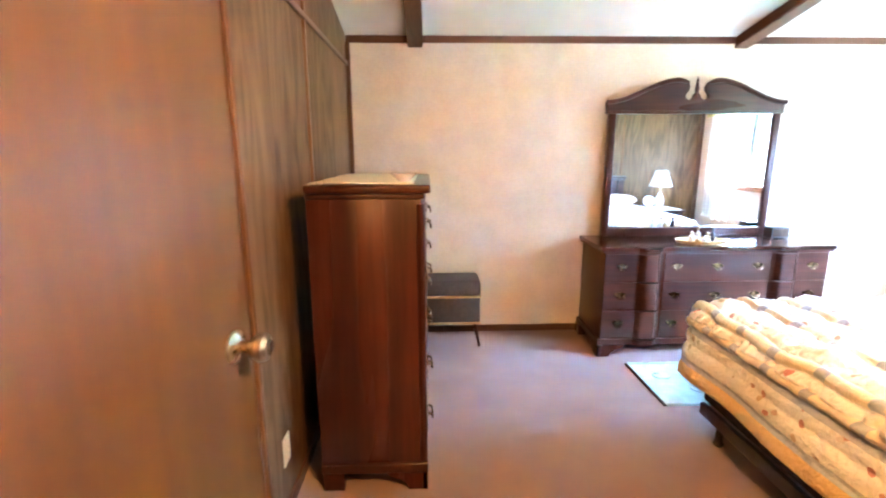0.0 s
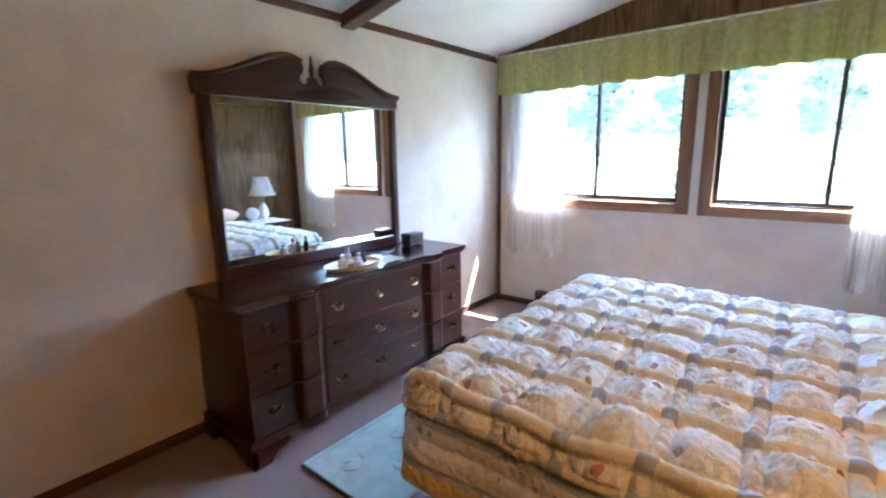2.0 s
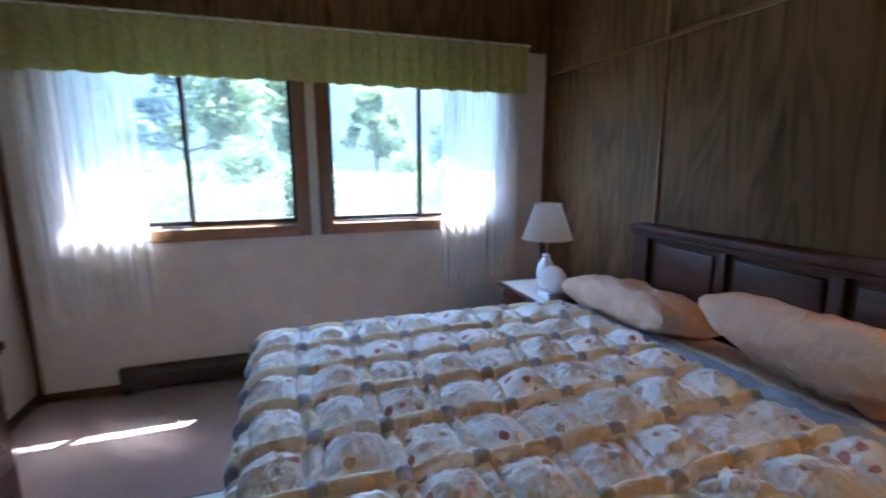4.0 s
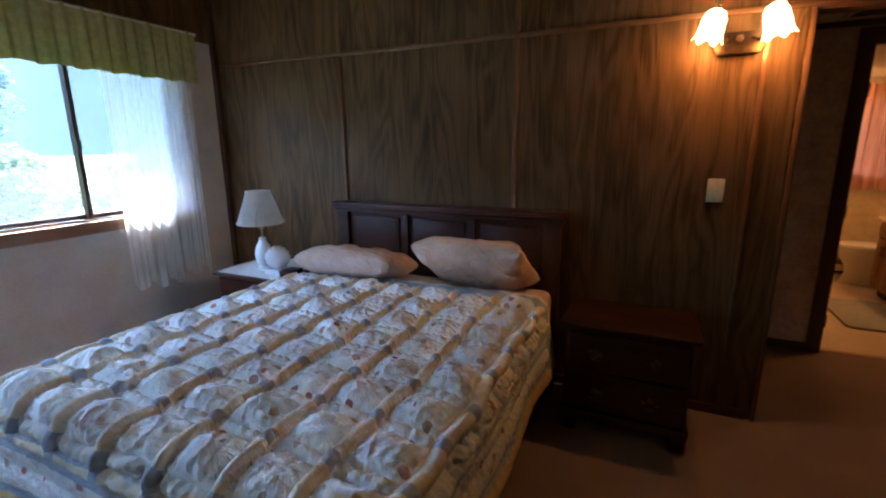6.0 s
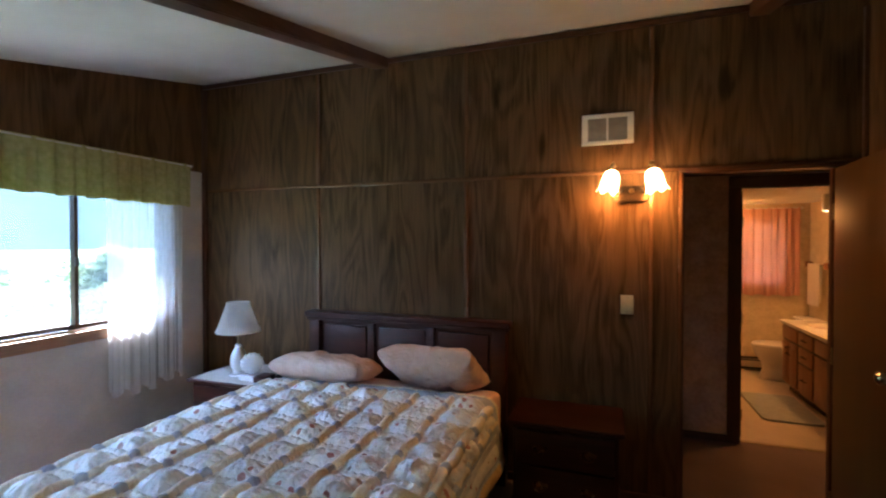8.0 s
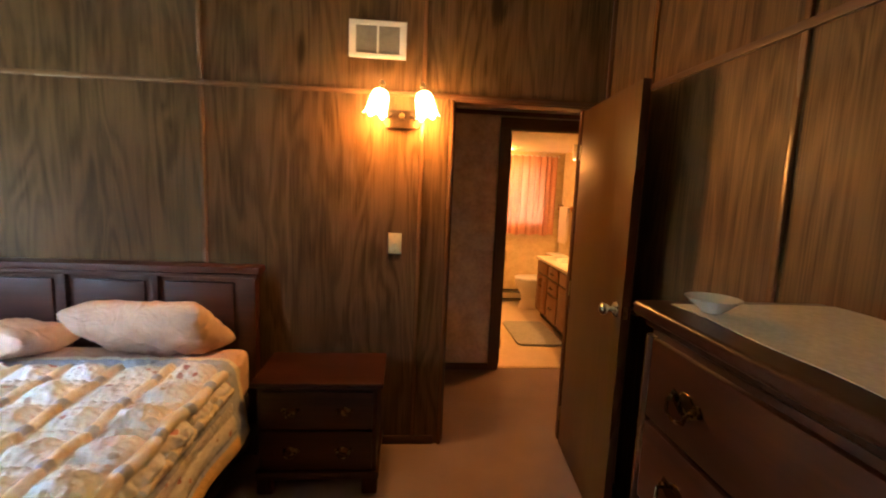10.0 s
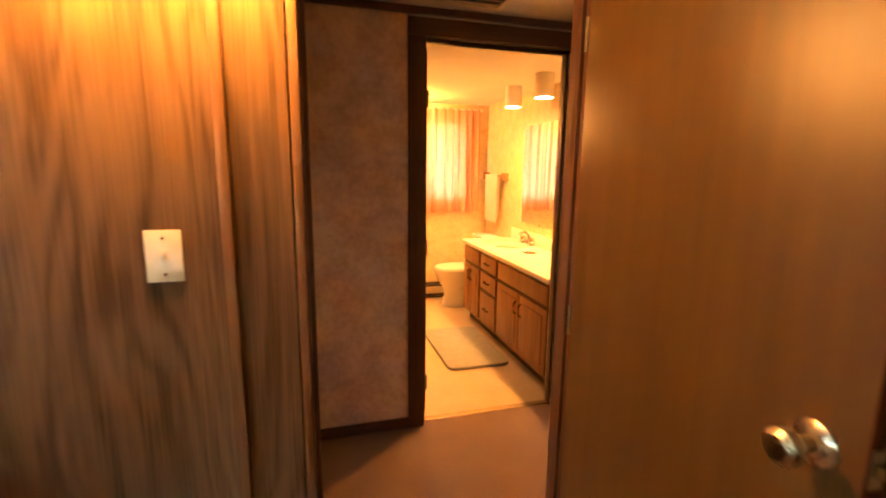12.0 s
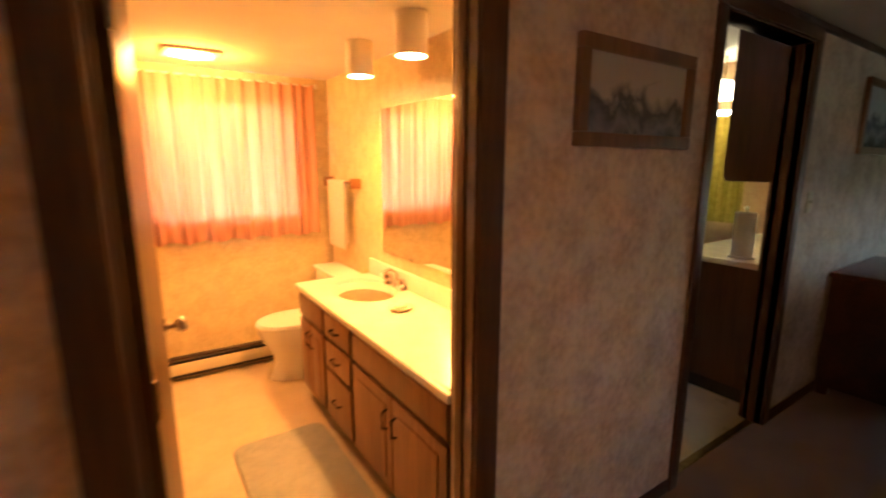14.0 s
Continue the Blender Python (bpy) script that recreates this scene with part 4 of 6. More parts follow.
def storage_stool():
    w, d = 0.43, 0.27
    t = thing("storage_hassock", (0.55, 3.28, 0), "grey brown padded sewing box with gilt bands on legs", "sewing box")
    b = box(-w / 2, w / 2, -d / 2, d / 2, 0.19, 0.39, 0.012, 3)
    part("body", b, CASE, t)
    lid = bmesh.new()
    add_box(lid, -w / 2 - 0.004, w / 2 + 0.004, -d / 2 - 0.004, d / 2 + 0.004, 0.398, 0.515, 0.03, 4)
    part("lid", lid, CASE, t, "padded lid")
    for z in (0.385, 0.18):
        part("band", box(-w / 2 - 0.007, w / 2 + 0.007, -d / 2 - 0.007, d / 2 + 0.007, z, z + 0.014, 0.004), GILT, t, "gilt metal band")
    for sx in (-1, 1):
        for sy in (-1, 1):
            part("leg", tube([(sx * (w / 2 - 0.035), sy * (d / 2 - 0.03), 0.18), (sx * (w / 2 - 0.02), sy * (d / 2 - 0.02), 0.09), (sx * (w / 2 - 0.004), sy * (d / 2 - 0.008), 0.0)], [0.016, 0.013, 0.009], 10), CHERRY, t)
    return t


storage_stool()

clock = thing("clock_radio", (3.03, 3.25, 0.80), "small black clock box on the dresser", "clock")
part("case", box(-0.07, 0.07, -0.045, 0.045, 0.006, 0.088, 0.008, 3), BLACK, clock)
part("face", box(-0.058, 0.058, -0.047, -0.0445, 0.018, 0.076, 0.002), BRONZE, clock, "dark glossy dial face")
for sx in (-1, 1):
    part("foot", box(sx * 0.05 - 0.01, sx * 0.05 + 0.01, -0.035, 0.035, 0.0, 0.008, 0.002), BLACK, clock)

tray = thing("vanity_tray", (2.36, 3.09, 0.80), "oval gilt tray holding small perfume bottles", "tray")
tb = lathe([(0, 0.004), (0.12, 0.004), (0.15, 0.008), (0.165, 0.024), (0.172, 0.025), (0.156, 0.003), (0.13, 0.0), (0, 0.0)], 36)
bmesh.ops.scale(tb, vec=(1.12, 0.62, 1), verts=tb.verts)
part("rim", tb, GILT, tray)
part("mirror_base", lathe([(0, 0.0045), (0.115, 0.0045), (0.115, 0.006), (0, 0.006)], 32), GILT, tray)


def bottle(at, r, hgt, mat, cap, label):
    b = thing("perfume_bottle", at, label, "bottle", "bottles on the tray")
    part("glass_body", lathe([(0, 0), (r, 0), (r * 1.05, hgt * 0.15), (r, hgt * 0.55), (r * 0.4, hgt * 0.68), (r * 0.35, hgt * 0.75), (0, hgt * 0.75)], 16), mat, b)
    part("stopper", lathe([(0, hgt * 0.75), (r * 0.5, hgt * 0.76), (r * 0.6, hgt * 0.88), (r * 0.3, hgt), (0, hgt)], 14), cap, b)


for i, (x, y, r, hg, m, cp, lb) in enumerate((
        (2.29, 3.10, 0.022, 0.075, CERAMIC, CERAMIC, "small white perfume bottle"), (2.345, 3.12, 0.018, 0.105, CERAMIC, BRASS, "slim white perfume bottle"),
        (2.40, 3.09, 0.02, 0.07, BRASS, BRASS, "small amber gilt perfume bottle"), (2.45, 3.11, 0.016, 0.10, BLACK, BLACK, "slim black perfume bottle"),
        (2.37, 3.06, 0.024, 0.05, CERAMIC, CERAMIC, "squat white glass jar"), (2.31, 3.055, 0.02, 0.045, BRASS, CERAMIC, "squat amber glass jar"))):
    bottle((x, y, 0.8065), r, hg, m, cp, lb)
doily = tagged(part("dresser_doily", sheet(lambda u, v: (2.27 + 0.42 * u, 3.0 + 0.14 * v + 0.008 * math.sin(u * 40), 0.8018 + 0.0005 * math.sin(u * 30)), 40, 6, 0.0012), DOILY), "white lace doily on the dresser", "doily")

# bed: headboard, frame, box spring, mattress
BEDX, BEDW, BEDY0, BEDY1 = 2.52, 1.50, 0.14, 2.02


def bed():
    t = thing("bed", (BEDX, 1.08, 0), "queen bed with a dark mahogany headboard", "bed")
    oy = -1.08
    w = BEDW
    part("box_spring", box(-w / 2 + 0.01, w / 2 - 0.01, BEDY0 + oy, BEDY1 - 0.03 + oy, 0.20, 0.40, 0.025, 3), SKIRT, t, "dark box spring")
    part("mattress", box(-w / 2, w / 2, BEDY0 + oy, BEDY1 + oy, 0.401, 0.655, 0.06, 4), PILLOW, t, "mattress in a peach sheet")
    for sx in (-1, 1):
        part("side_rail", box(sx * (w / 2 + 0.0) - 0.012, sx * (w / 2 + 0.0) + 0.012, 0.12 + oy, BEDY1 - 0.05 + oy, 0.14, 0.20, 0.003), DARKMETAL, t, "dark metal side rail")
        for y in (0.6, 1.9):
            part("leg", lathe([(0, 0.0), (0.022, 0.0), (0.026, 0.01), (0.018, 0.02), (0.016, 0.145), (0, 0.145)], 12, "z", (sx * (w / 2 - 0.06), y + oy, 0)), DARKMETAL, t)
        part("post", box(sx * 0.725 - 0.045, sx * 0.725 + 0.045, 0.045 + oy, 0.12 + oy, 0.0, 1.06, 0.006), BEDWOOD, t, "square headboard post")
    part("cap_rail", box(-0.80, 0.80, 0.03 + oy, 0.14 + oy, 1.06, 1.10, 0.012, 3), BEDWOOD, t, "moulded headboard cap")
    part("cap_moulding", box(-0.785, 0.785, 0.038 + oy, 0.13 + oy, 1.035, 1.06, 0.008, 3), BEDWOOD, t)
    part("lower_rail", box(-0.68, 0.68, 0.06 + oy, 0.105 + oy, 0.42, 0.62, 0.005), BEDWOOD, t)
    for x in (-0.235, 0.235):
        part("muntin", box(x - 0.022, x + 0.022, 0.055 + oy, 0.112 + oy, 0.62, 1.035, 0.004), BEDWOOD, t)
    for x0, x1 in ((-0.68, -0.257), (-0.213, 0.213), (0.257, 0.68)):
        p = bmesh.new()
        add_box(p, x0, x1, 0.068 + oy, 0.085 + oy, 0.62, 1.035)
        add_box(p, x0 + 0.03, x1 - 0.03, 0.08 + oy, 0.098 + oy, 0.65, 1.005, 0.01, 2)
        part("panel", p, BEDWOOD, t, "raised headboard panel")
    return t


bed()


def comforter():
    """Quilted cover draped over the bed, foot and both sides."""
    top, r = 0.690, 0.075
    x0, x1, y0, y1 = BEDX - BEDW / 2 + 0.045, BEDX + BEDW / 2 - 0.045, 0.42, BEDY1
    drop = 0.31
    arc = r * math.pi / 2
    nu, nv = 380, 340
    uu = np.linspace(-(arc + drop), (x1 - x0) + arc + drop, nu + 1)
    vv = np.linspace(0.0, (y1 - y0) + arc + drop, nv + 1)

    def bend(s, length):
        """Out and down of a strip bent over an edge at 0 and at length."""
        over = np.where(s < 0, -s, np.where(s > length, s - length, 0.0))
        sign = np.where(s < 0, -1.0, 1.0)
        base = np.clip(s, 0, length)
        ang = np.clip(over / r, 0, math.pi / 2)
        out = r * np.sin(ang) + np.maximum(over - arc, 0) * 0.15
        down = r * (1 - np.cos(ang)) + np.maximum(over - arc, 0) * 0.97
        return base + sign * out, down
    bx, dx = bend(uu, x1 - x0)
    vv_s = vv.copy()
    by, dy = bend(np.maximum(vv_s, 1e-6), y1 - y0)
    U, V = np.meshgrid(uu, vv, indexing="ij")
    X = np.repeat(bx[:, None], nv + 1, 1) + x0
    Y = np.repeat(by[None, :], nu + 1, 0) + y0
    DX, DY = np.repeat(dx[:, None], nv + 1, 1), np.repeat(dy[None, :], nu + 1, 0)
    D = (DX ** 4 + DY ** 4) ** 0.25
    D = np.minimum(D, 0.37)
    Z = top - D
    # swag of the hanging corners
    both = np.minimum(DX, DY)
    X += np.sign(U - (x1 - x0) / 2) * both * -0.14
    Y += both * -0.14
    # folds of the hanging sides
    side = np.clip((DX - 0.05) / 0.25, 0, 1)
    foot = np.clip((DY - 0.05) / 0.25, 0, 1)
    X += np.sign(U) * side * (1 - foot) * 0.012 * np.sin(V * 9 + 0.6 * np.sin(V * 4))
    Y += foot * (1 - side) * 0.014 * np.sin(U * 10 + 0.8 * np.sin(U * 3.3))
    # slight unevenness of the whole cover
    Z += 0.006 * np.sin(U * 3.1 + 1) * np.cos(V * 2.7)
    P = np.stack([X, Y, Z], -1)
    gu, gv = np.gradient(P, axis=0), np.gradient(P, axis=1)
    N = np.cross(gu, gv)
    N /= np.linalg.norm(N, axis=-1, keepdims=True) + 1e-9
    U0, V0 = U.copy(), V.copy()
    U = U + 0.006 * np.sin(V0 * 7.3 + 2 * np.sin(U0 * 3.1)) + 0.006 * np.sin(V0 * 19 + U0 * 5)
    V = V + 0.009 * np.sin(U0 * 6.1 + 1.7 * np.sin(V0 * 2.7)) + 0.006 * np.sin(U0 * 17 - V0 * 6)
    fu, fv = np.mod(U - 0.1375, QU), np.mod(V - 0.0865, QV)
    tu = fu < QT
    tv = fv < QS
    pu = np.where(tu, fu / QT, (fu - QT) / (QU - QT))
    pv = np.where(tv, fv / QS, (fv - QS) / (QV - QS))
    su, sv = np.sin(np.pi * pu).clip(0) ** 0.5, np.sin(np.pi * pv).clip(0) ** 0.5
    tube_h = 0.014 + 0.030 * su * (0.62 + 0.38 * sv)
    strip_h = 0.027 * sv * (0.30 + 0.70 * su) + 0.0035 * np.sin(U * 2 * np.pi / 0.036 + 2 * np.sin(V * 9)) * sv
    puff_h = 0.052 * su * sv
    # gathers that run in from the seams and die out towards each puff's crown
    near_u, near_v = np.minimum(pu, 1 - pu), np.minimum(pv, 1 - pv)
    puff_h += 0.0055 * np.exp(-near_u / 0.20) * su * np.sin(V * 2 * np.pi / 0.033 + 2.5 * np.sin(U * 11))
    puff_h += 0.0055 * np.exp(-near_v / 0.20) * sv * np.sin(U * 2 * np.pi / 0.035 + 2.5 * np.sin(V * 12))
    rng = np.random.RandomState(4)
    iu, iv = np.floor((U - 0.1375) / QU).astype(int) + 8, np.floor((V - 0.0865) / QV).astype(int) + 4
    cell = rng.uniform(0.7, 1.2, (64, 64))[iu % 64, iv % 64]
    H = np.where(tu, tube_h, np.where(tv, strip_h, puff_h * cell))
    U1, V1 = U, V
    U, V = U0, V0
    hem = np.minimum(np.minimum(U + arc + drop, (x1 - x0) + arc + drop - U), (y1 - y0) + arc + drop - V)
    flat = np.clip((hem - 0.0) / 0.27, 0, 1)
    band = np.where(hem < 0.27, 0.010 * np.abs(np.sin(hem / 0.27 * np.pi * 3)) + 0.004, 0)
    H = np.where(hem < 0.27, band, H)
    H = np.where((hem >= 0.27) & (hem < 0.315), 0.012 + 0.024 * np.sin(np.pi * ((hem - 0.27) / 0.045).clip(0, 1)) ** 0.5, H)
    H = np.where(V < 0.16, 0.006 + 0.002 * np.sin(U * 40), H)
    wr = np.zeros_like(U)
    for k in range(14):
        a, f = rng.uniform(0, math.pi), rng.uniform(28, 95)
        mask = np.clip(np.sin(U * rng.uniform(5, 14) + rng.uniform(0, 6)) * np.sin(V * rng.uniform(5, 14) + rng.uniform(0, 6)), 0, 1)
        wr += 0.12 / f * mask * np.sin(f * (U * math.cos(a) + V * math.sin(a)) + 1.5 * np.sin(9 * U + k) + 1.5 * np.sin(8 * V + 2 * k))
    # gathered creases, sharper than the soft folds
    for k in range(18):
        a, f = rng.uniform(0, math.pi), rng.uniform(36, 110)
        mask = np.clip(np.sin(U * rng.uniform(6, 17) + rng.uniform(0, 6)) * np.sin(V * rng.uniform(6, 17) + rng.uniform(0, 6)), 0, 1)
        wave = np.sin(f * (U * math.cos(a) + V * math.sin(a)) + 2.2 * np.sin(7 * U + 1.3 * k) + 2.2 * np.sin(8 * V + 2.1 * k))
        wr += 0.0048 * mask * ((1 - np.abs(wave)) ** 2 - 0.33)
    wr = np.where(hem < 0.27, 0.6 * wr, wr)
    H = H + np.where(tu, 0.35, np.where(tv, 0.85, 1.0)) * wr
    P = P + N * H[..., None]
    verts = P.reshape(-1, 3)
    faces = []
    for i in range(nu):
        a = i * (nv + 1)
        for j in range(nv):
            faces.append((a + j, a + nv + 1 + j, a + nv + 2 + j, a + j + 1))
    t = thing("comforter", (BEDX, 1.2, 0.66), "puffy floral patchwork comforter with yellow and blue bands on the bed", "comforter")
    verts = verts - np.array([BEDX, 1.2, 0.66])
    hem_f, v_f = hem.ravel(), V.ravel()
    first = np.array([f[0] for f in faces])
    groups = (("quilted_cover", (hem_f[first] >= 0.085) & (v_f[first] >= 0.16), ""), ("hem_band", hem_f[first] < 0.085, "yellow hem band"),
              ("turned_edge", (v_f[first] < 0.16) & (hem_f[first] >= 0.085), "pale blue turned edge"))
    faces = np.array(faces)
    for nm, pick, label in groups:
        fs = faces[pick]
        used, inv = np.unique(fs, return_inverse=True)
        me = bpy.data.meshes.new(nm)
        me.from_pydata(verts[used].tolist(), [], inv.reshape(fs.shape).tolist())
        loops = np.zeros(len(me.loops), dtype=np.int32)
        me.loops.foreach_get("vertex_index", loops)
        for lay_name, arr in (("cloth", np.stack([U1 + 10 * QU, V1 + 10 * QV], -1)), ("hem", np.stack([hem, V], -1))):
            lay = me.uv_layers.new(name=lay_name)
            lay.data.foreach_set("uv", arr.reshape(-1, 2)[used][loops].astype(np.float32).ravel())
        me.polygons.foreach_set("use_smooth", [True] * len(me.polygons))
        me.materials.append(QUILT)
        ob = new(nm, me)
        ob.parent = t
        tagged(ob, label)
    return t


comforter()


def pillow(at, size, rot, seed, label):
    rnd = random.Random(seed)
    ph = [rnd.uniform(0, 6.28) for _ in range(5)]
    w, d, h = size
    t = thing("pillow", at, label, "pillow", "pillows on the bed")
    b = bmesh.new()
    nu, nv = 64, 44
    for side in (1, -1):
        g = []
        for i in range(nu + 1):
            row = []
            for j in range(nv + 1):
                u, v = 2 * i / nu - 1, 2 * j / nv - 1
                body = ((1 - abs(u) ** 4) * (1 - abs(v) ** 4)) ** 0.42 if abs(u) < 1 and abs(v) < 1 else 0
                pinch = 1.0
                z = side * h / 2 * body * (1 + 0.10 * math.sin(u * 3 + ph[0]) * math.cos(v * 2 + ph[1])) + side * body * (0.006 * math.sin(u * 11 + 4 * v + ph[2]) * math.sin(v * 8 + ph[3]) + 0.020 * (1 - abs(math.sin(u * 5 + 1.5 * math.sin(v * 2 + ph[4]) + ph[0]))) ** 3 * math.cos(v * 1.6 + 0.5) - 0.012 * (1 - abs(math.sin(v * 4 + 2 * u + ph[1]))) ** 3)
                row.append(b.verts.new((u * w / 2 * (1 - 0.09 * (1 - abs(v) ** 2) * abs(u) ** 3), v * d / 2 * (1 - 0.09 * (1 - abs(u) ** 2) * abs(v) ** 3) * pinch, z)))
            g.append(row)
        for i in range(nu):
            for j in range(nv):
                b.faces.new((g[i][j], g[i + 1][j], g[i + 1][j + 1], g[i][j + 1]))
    bmesh.ops.remove_doubles(b, verts=b.verts, dist=0.0008)
    bmesh.ops.transform(b, matrix=pose(0, 0, 0, *rot), verts=b.verts)
    part("pillowcase", b, PILLOW, t)
    return t


pillow((2.97, 0.36, 0.752), (0.68, 0.42, 0.18), (12, 0, 3), 2, "peach pillow lying flat against the headboard")
pillow((2.17, 0.335, 0.82), (0.64, 0.46, 0.20), (33, 2, -2), 7, "plump peach pillow leaning on the headboard")


def nightstand(at, w, d, h, label):
    t = thing("nightstand", at, label, "nightstand", "nightstands beside the bed")
    part("carcass", box(-w / 2 + 0.02, w / 2 - 0.02, -d / 2, d / 2 - 0.02, 0.09, h - 0.028, 0.003), CHERRY, t)
    part("top", box(-w / 2 - 0.01, w / 2 + 0.01, -d / 2, d / 2 + 0.012, h - 0.027, h, 0.010, 3), CHERRYX, t)
    part("base_moulding", box(-w / 2 + 0.005, w / 2 - 0.005, -d / 2, d / 2 - 0.005, 0.085, 0.125, 0.006, 2), CHERRYX, t)
    for sx in (-1, 1):
        for sy in (-1, 1):
            part("foot", box(sx * (w / 2 - 0.05) - 0.04, sx * (w / 2 - 0.05) + 0.04, sy * (d / 2 - 0.05) - 0.04, sy * (d / 2 - 0.05) + 0.04, 0, 0.085, 0.012, 2), CHERRY, t)
    for z0, z1 in ((0.14, 0.345), (0.355, h - 0.05)):
        dr = part("drawer", box(-w / 2 + 0.04, w / 2 - 0.04, d / 2 - 0.021, d / 2 - 0.004, z0, z1, 0.005), CHERRYX, t)
        for x in (-0.13, 0.13):
            bail_pull(dr, (x, d / 2 - 0.001, (z0 + z1) / 2), 180, 1.1)
    return t


nightstand((3.68, 0.365, 0), 0.58, 0.50, 0.65, "cherry nightstand under the table lamp")
nightstand((1.345, 0.27, 0), 0.62, 0.42, 0.60, "cherry nightstand with a bare reddish top")
tagged(part("nightstand_cloth", sheet(lambda u, v: (3.42 + 0.52 * u, 0.15 + 0.46 * v, 0.6525 + 0.001 * math.sin(u * 14 + v * 9)), 30, 24, 0.002), DOILY), "white cloth covering the nightstand top", "cloth")

lamp = thing("table_lamp", (3.68, 0.44, 0.655), "white ceramic table lamp with a pleated white shade", "lamp")
part("base", lathe([(0, 0), (0.062, 0), (0.062, 0.01), (0.04, 0.02), (0.034, 0.035), (0.05, 0.06), (0.058, 0.10), (0.05, 0.15), (0.03, 0.19), (0.02, 0.205), (0.026, 0.215), (0.016, 0.225), (0, 0.225)], 28), CERAMIC, lamp)
part("stem", lathe([(0, 0.22), (0.007, 0.22), (0.007, 0.32), (0, 0.32)], 10), BRASS, lamp)
part("socket", lathe([(0, 0.28), (0.016, 0.28), (0.016, 0.335), (0, 0.335)], 12), BRASS, lamp)
pl = bmesh.new()
rings = []
for k in range(7):
    s = k / 6
    z, rr = 0.325 + 0.205 * s, 0.146 - 0.072 * s
    rings.append([pl.verts.new(((rr + 0.0035 * (1 if i % 2 else -1)) * math.cos(2 * math.pi * i / 96), (rr + 0.0035 * (1 if i % 2 else -1)) * math.sin(2 * math.pi * i / 96), z)) for i in range(96)])
for a, b in zip(rings, rings[1:]):
    for i in range(96):
        pl.faces.new((a[i], a[(i + 1) % 96], b[(i + 1) % 96], b[i]))
part("shade", pl, SHADE, lamp, "pleated white cone shade")
for z, rr in ((0.325, 0.15), (0.53, 0.078)):
    part("trim_ring", lathe([(rr - 0.003, z - 0.006), (rr + 0.003, z - 0.006), (rr + 0.003, z + 0.006), (rr - 0.003, z + 0.006), (rr - 0.003, z - 0.006)], 40), SHADE, lamp)

shell = thing("shell_ornament", (3.50, 0.50, 0.655), "white shell shaped ornament on a small base", "ornament")
part("base", box(-0.075, 0.075, -0.055, 0.055, 0.0, 0.04, 0.012, 3), CERAMIC, shell)


def shell_f(u, v):
    a, b = 2 * math.pi * u, math.pi * v
    rr = 0.078 * max(0.02, math.sin(b)) ** 0.8 * (1 + 0.045 * math.cos(a * 14) * math.sin(b))
    lip = 0.030 * math.cos(b)
    return (lip * 0.69 + rr * math.cos(a) * 0.72, -lip * 0.72 + rr * math.cos(a) * 0.69, 0.112 + rr * math.sin(a))


part("shell", sheet(shell_f, 84, 14, 0.002), CERAMIC, shell, "fluted white shell")
trinket = thing("trinket_box", (3.39, 0.505, 0.655), "small dark wooden box beside the shell ornament", "box")
part("body", box(-0.045, 0.045, -0.06, 0.06, 0.0, 0.030, 0.004), BEDWOOD, trinket)
part("lid", box(-0.048, 0.048, -0.063, 0.063, 0.031, 0.042, 0.004, 3), BEDWOOD, trinket)

# rugs
rug = thing("bedside_rug", (2.5, 2.53, 0.0), "pale aqua carved rug before the dresser", "rug")
part("rug_body", box(-0.75, 0.75, -0.27, 0.27, 0.001, 0.014, 0.005, 2), RUGM, rug)
for sy in (-1, 1):
    part("border", box(-0.745, 0.745, sy * 0.255 - 0.012, sy * 0.255 + 0.012, 0.0145, 0.018, 0.0015), RUGM, rug)
for sx in (-1, 1):
    part("edge_binding", box(sx * 0.755 - 0.008, sx * 0.755 + 0.008, -0.27, 0.27, 0.001, 0.013, 0.003), DARKMETAL, rug, "dark bound rug edge")


def scroll_carving():
    for k in range(9):
        cx, cy = -0.62 + k * 0.155, 0.09 * (-1) ** k
        part("carved_scroll", tube([(cx + 0.012 * a * math.cos(a), cy + 0.012 * a * math.sin(a), 0.0145) for a in [0.6 + 0.35 * i for i in range(18)]], 0.006, 6), RUGM, rug)


scroll_carving()


# fixtures
def plate(name, at, rz, label, toggle=True):
    t = thing(name, at, label, "switch" if toggle else "outlet", rz=rz)
    part("cover_plate", box(-0.038, 0.038, 0.0, 0.006, -0.06, 0.06, 0.003, 2), IVORY, t)
    if toggle:
        part("toggle", box(-0.005, 0.005, 0.006, 0.018, -0.004, 0.012, 0.002), IVORY, t)
    else:
        for z in (-0.022, 0.022):
            part("socket", box(-0.015, 0.015, 0.006, 0.008, z - 0.013, z + 0.013, 0.004), IVORY, t)
    for z in (-0.042, 0.042):
        part("screw", lathe([(0, 0.006), (0.003, 0.006), (0.003, 0.0072), (0, 0.0072)], 8, "y", (0, 0, z)), CHROME, t)
    return t


plate("light_switch", (1.0, 0.001, 1.238), 0, "ivory toggle light switch on the panelled wall")
plate("light_switch", (-3.09, YH + 0.001, 1.297), 0, "ivory toggle light switch on the hall wall")
plate("wall_outlet", (XW + 0.001, 1.56, 0.27), -90, "ivory outlet low on the panelled wall", False)
plate("wall_outlet", (XE - 0.001, 1.87, 0.34), 90, "ivory outlet under the windows", False)

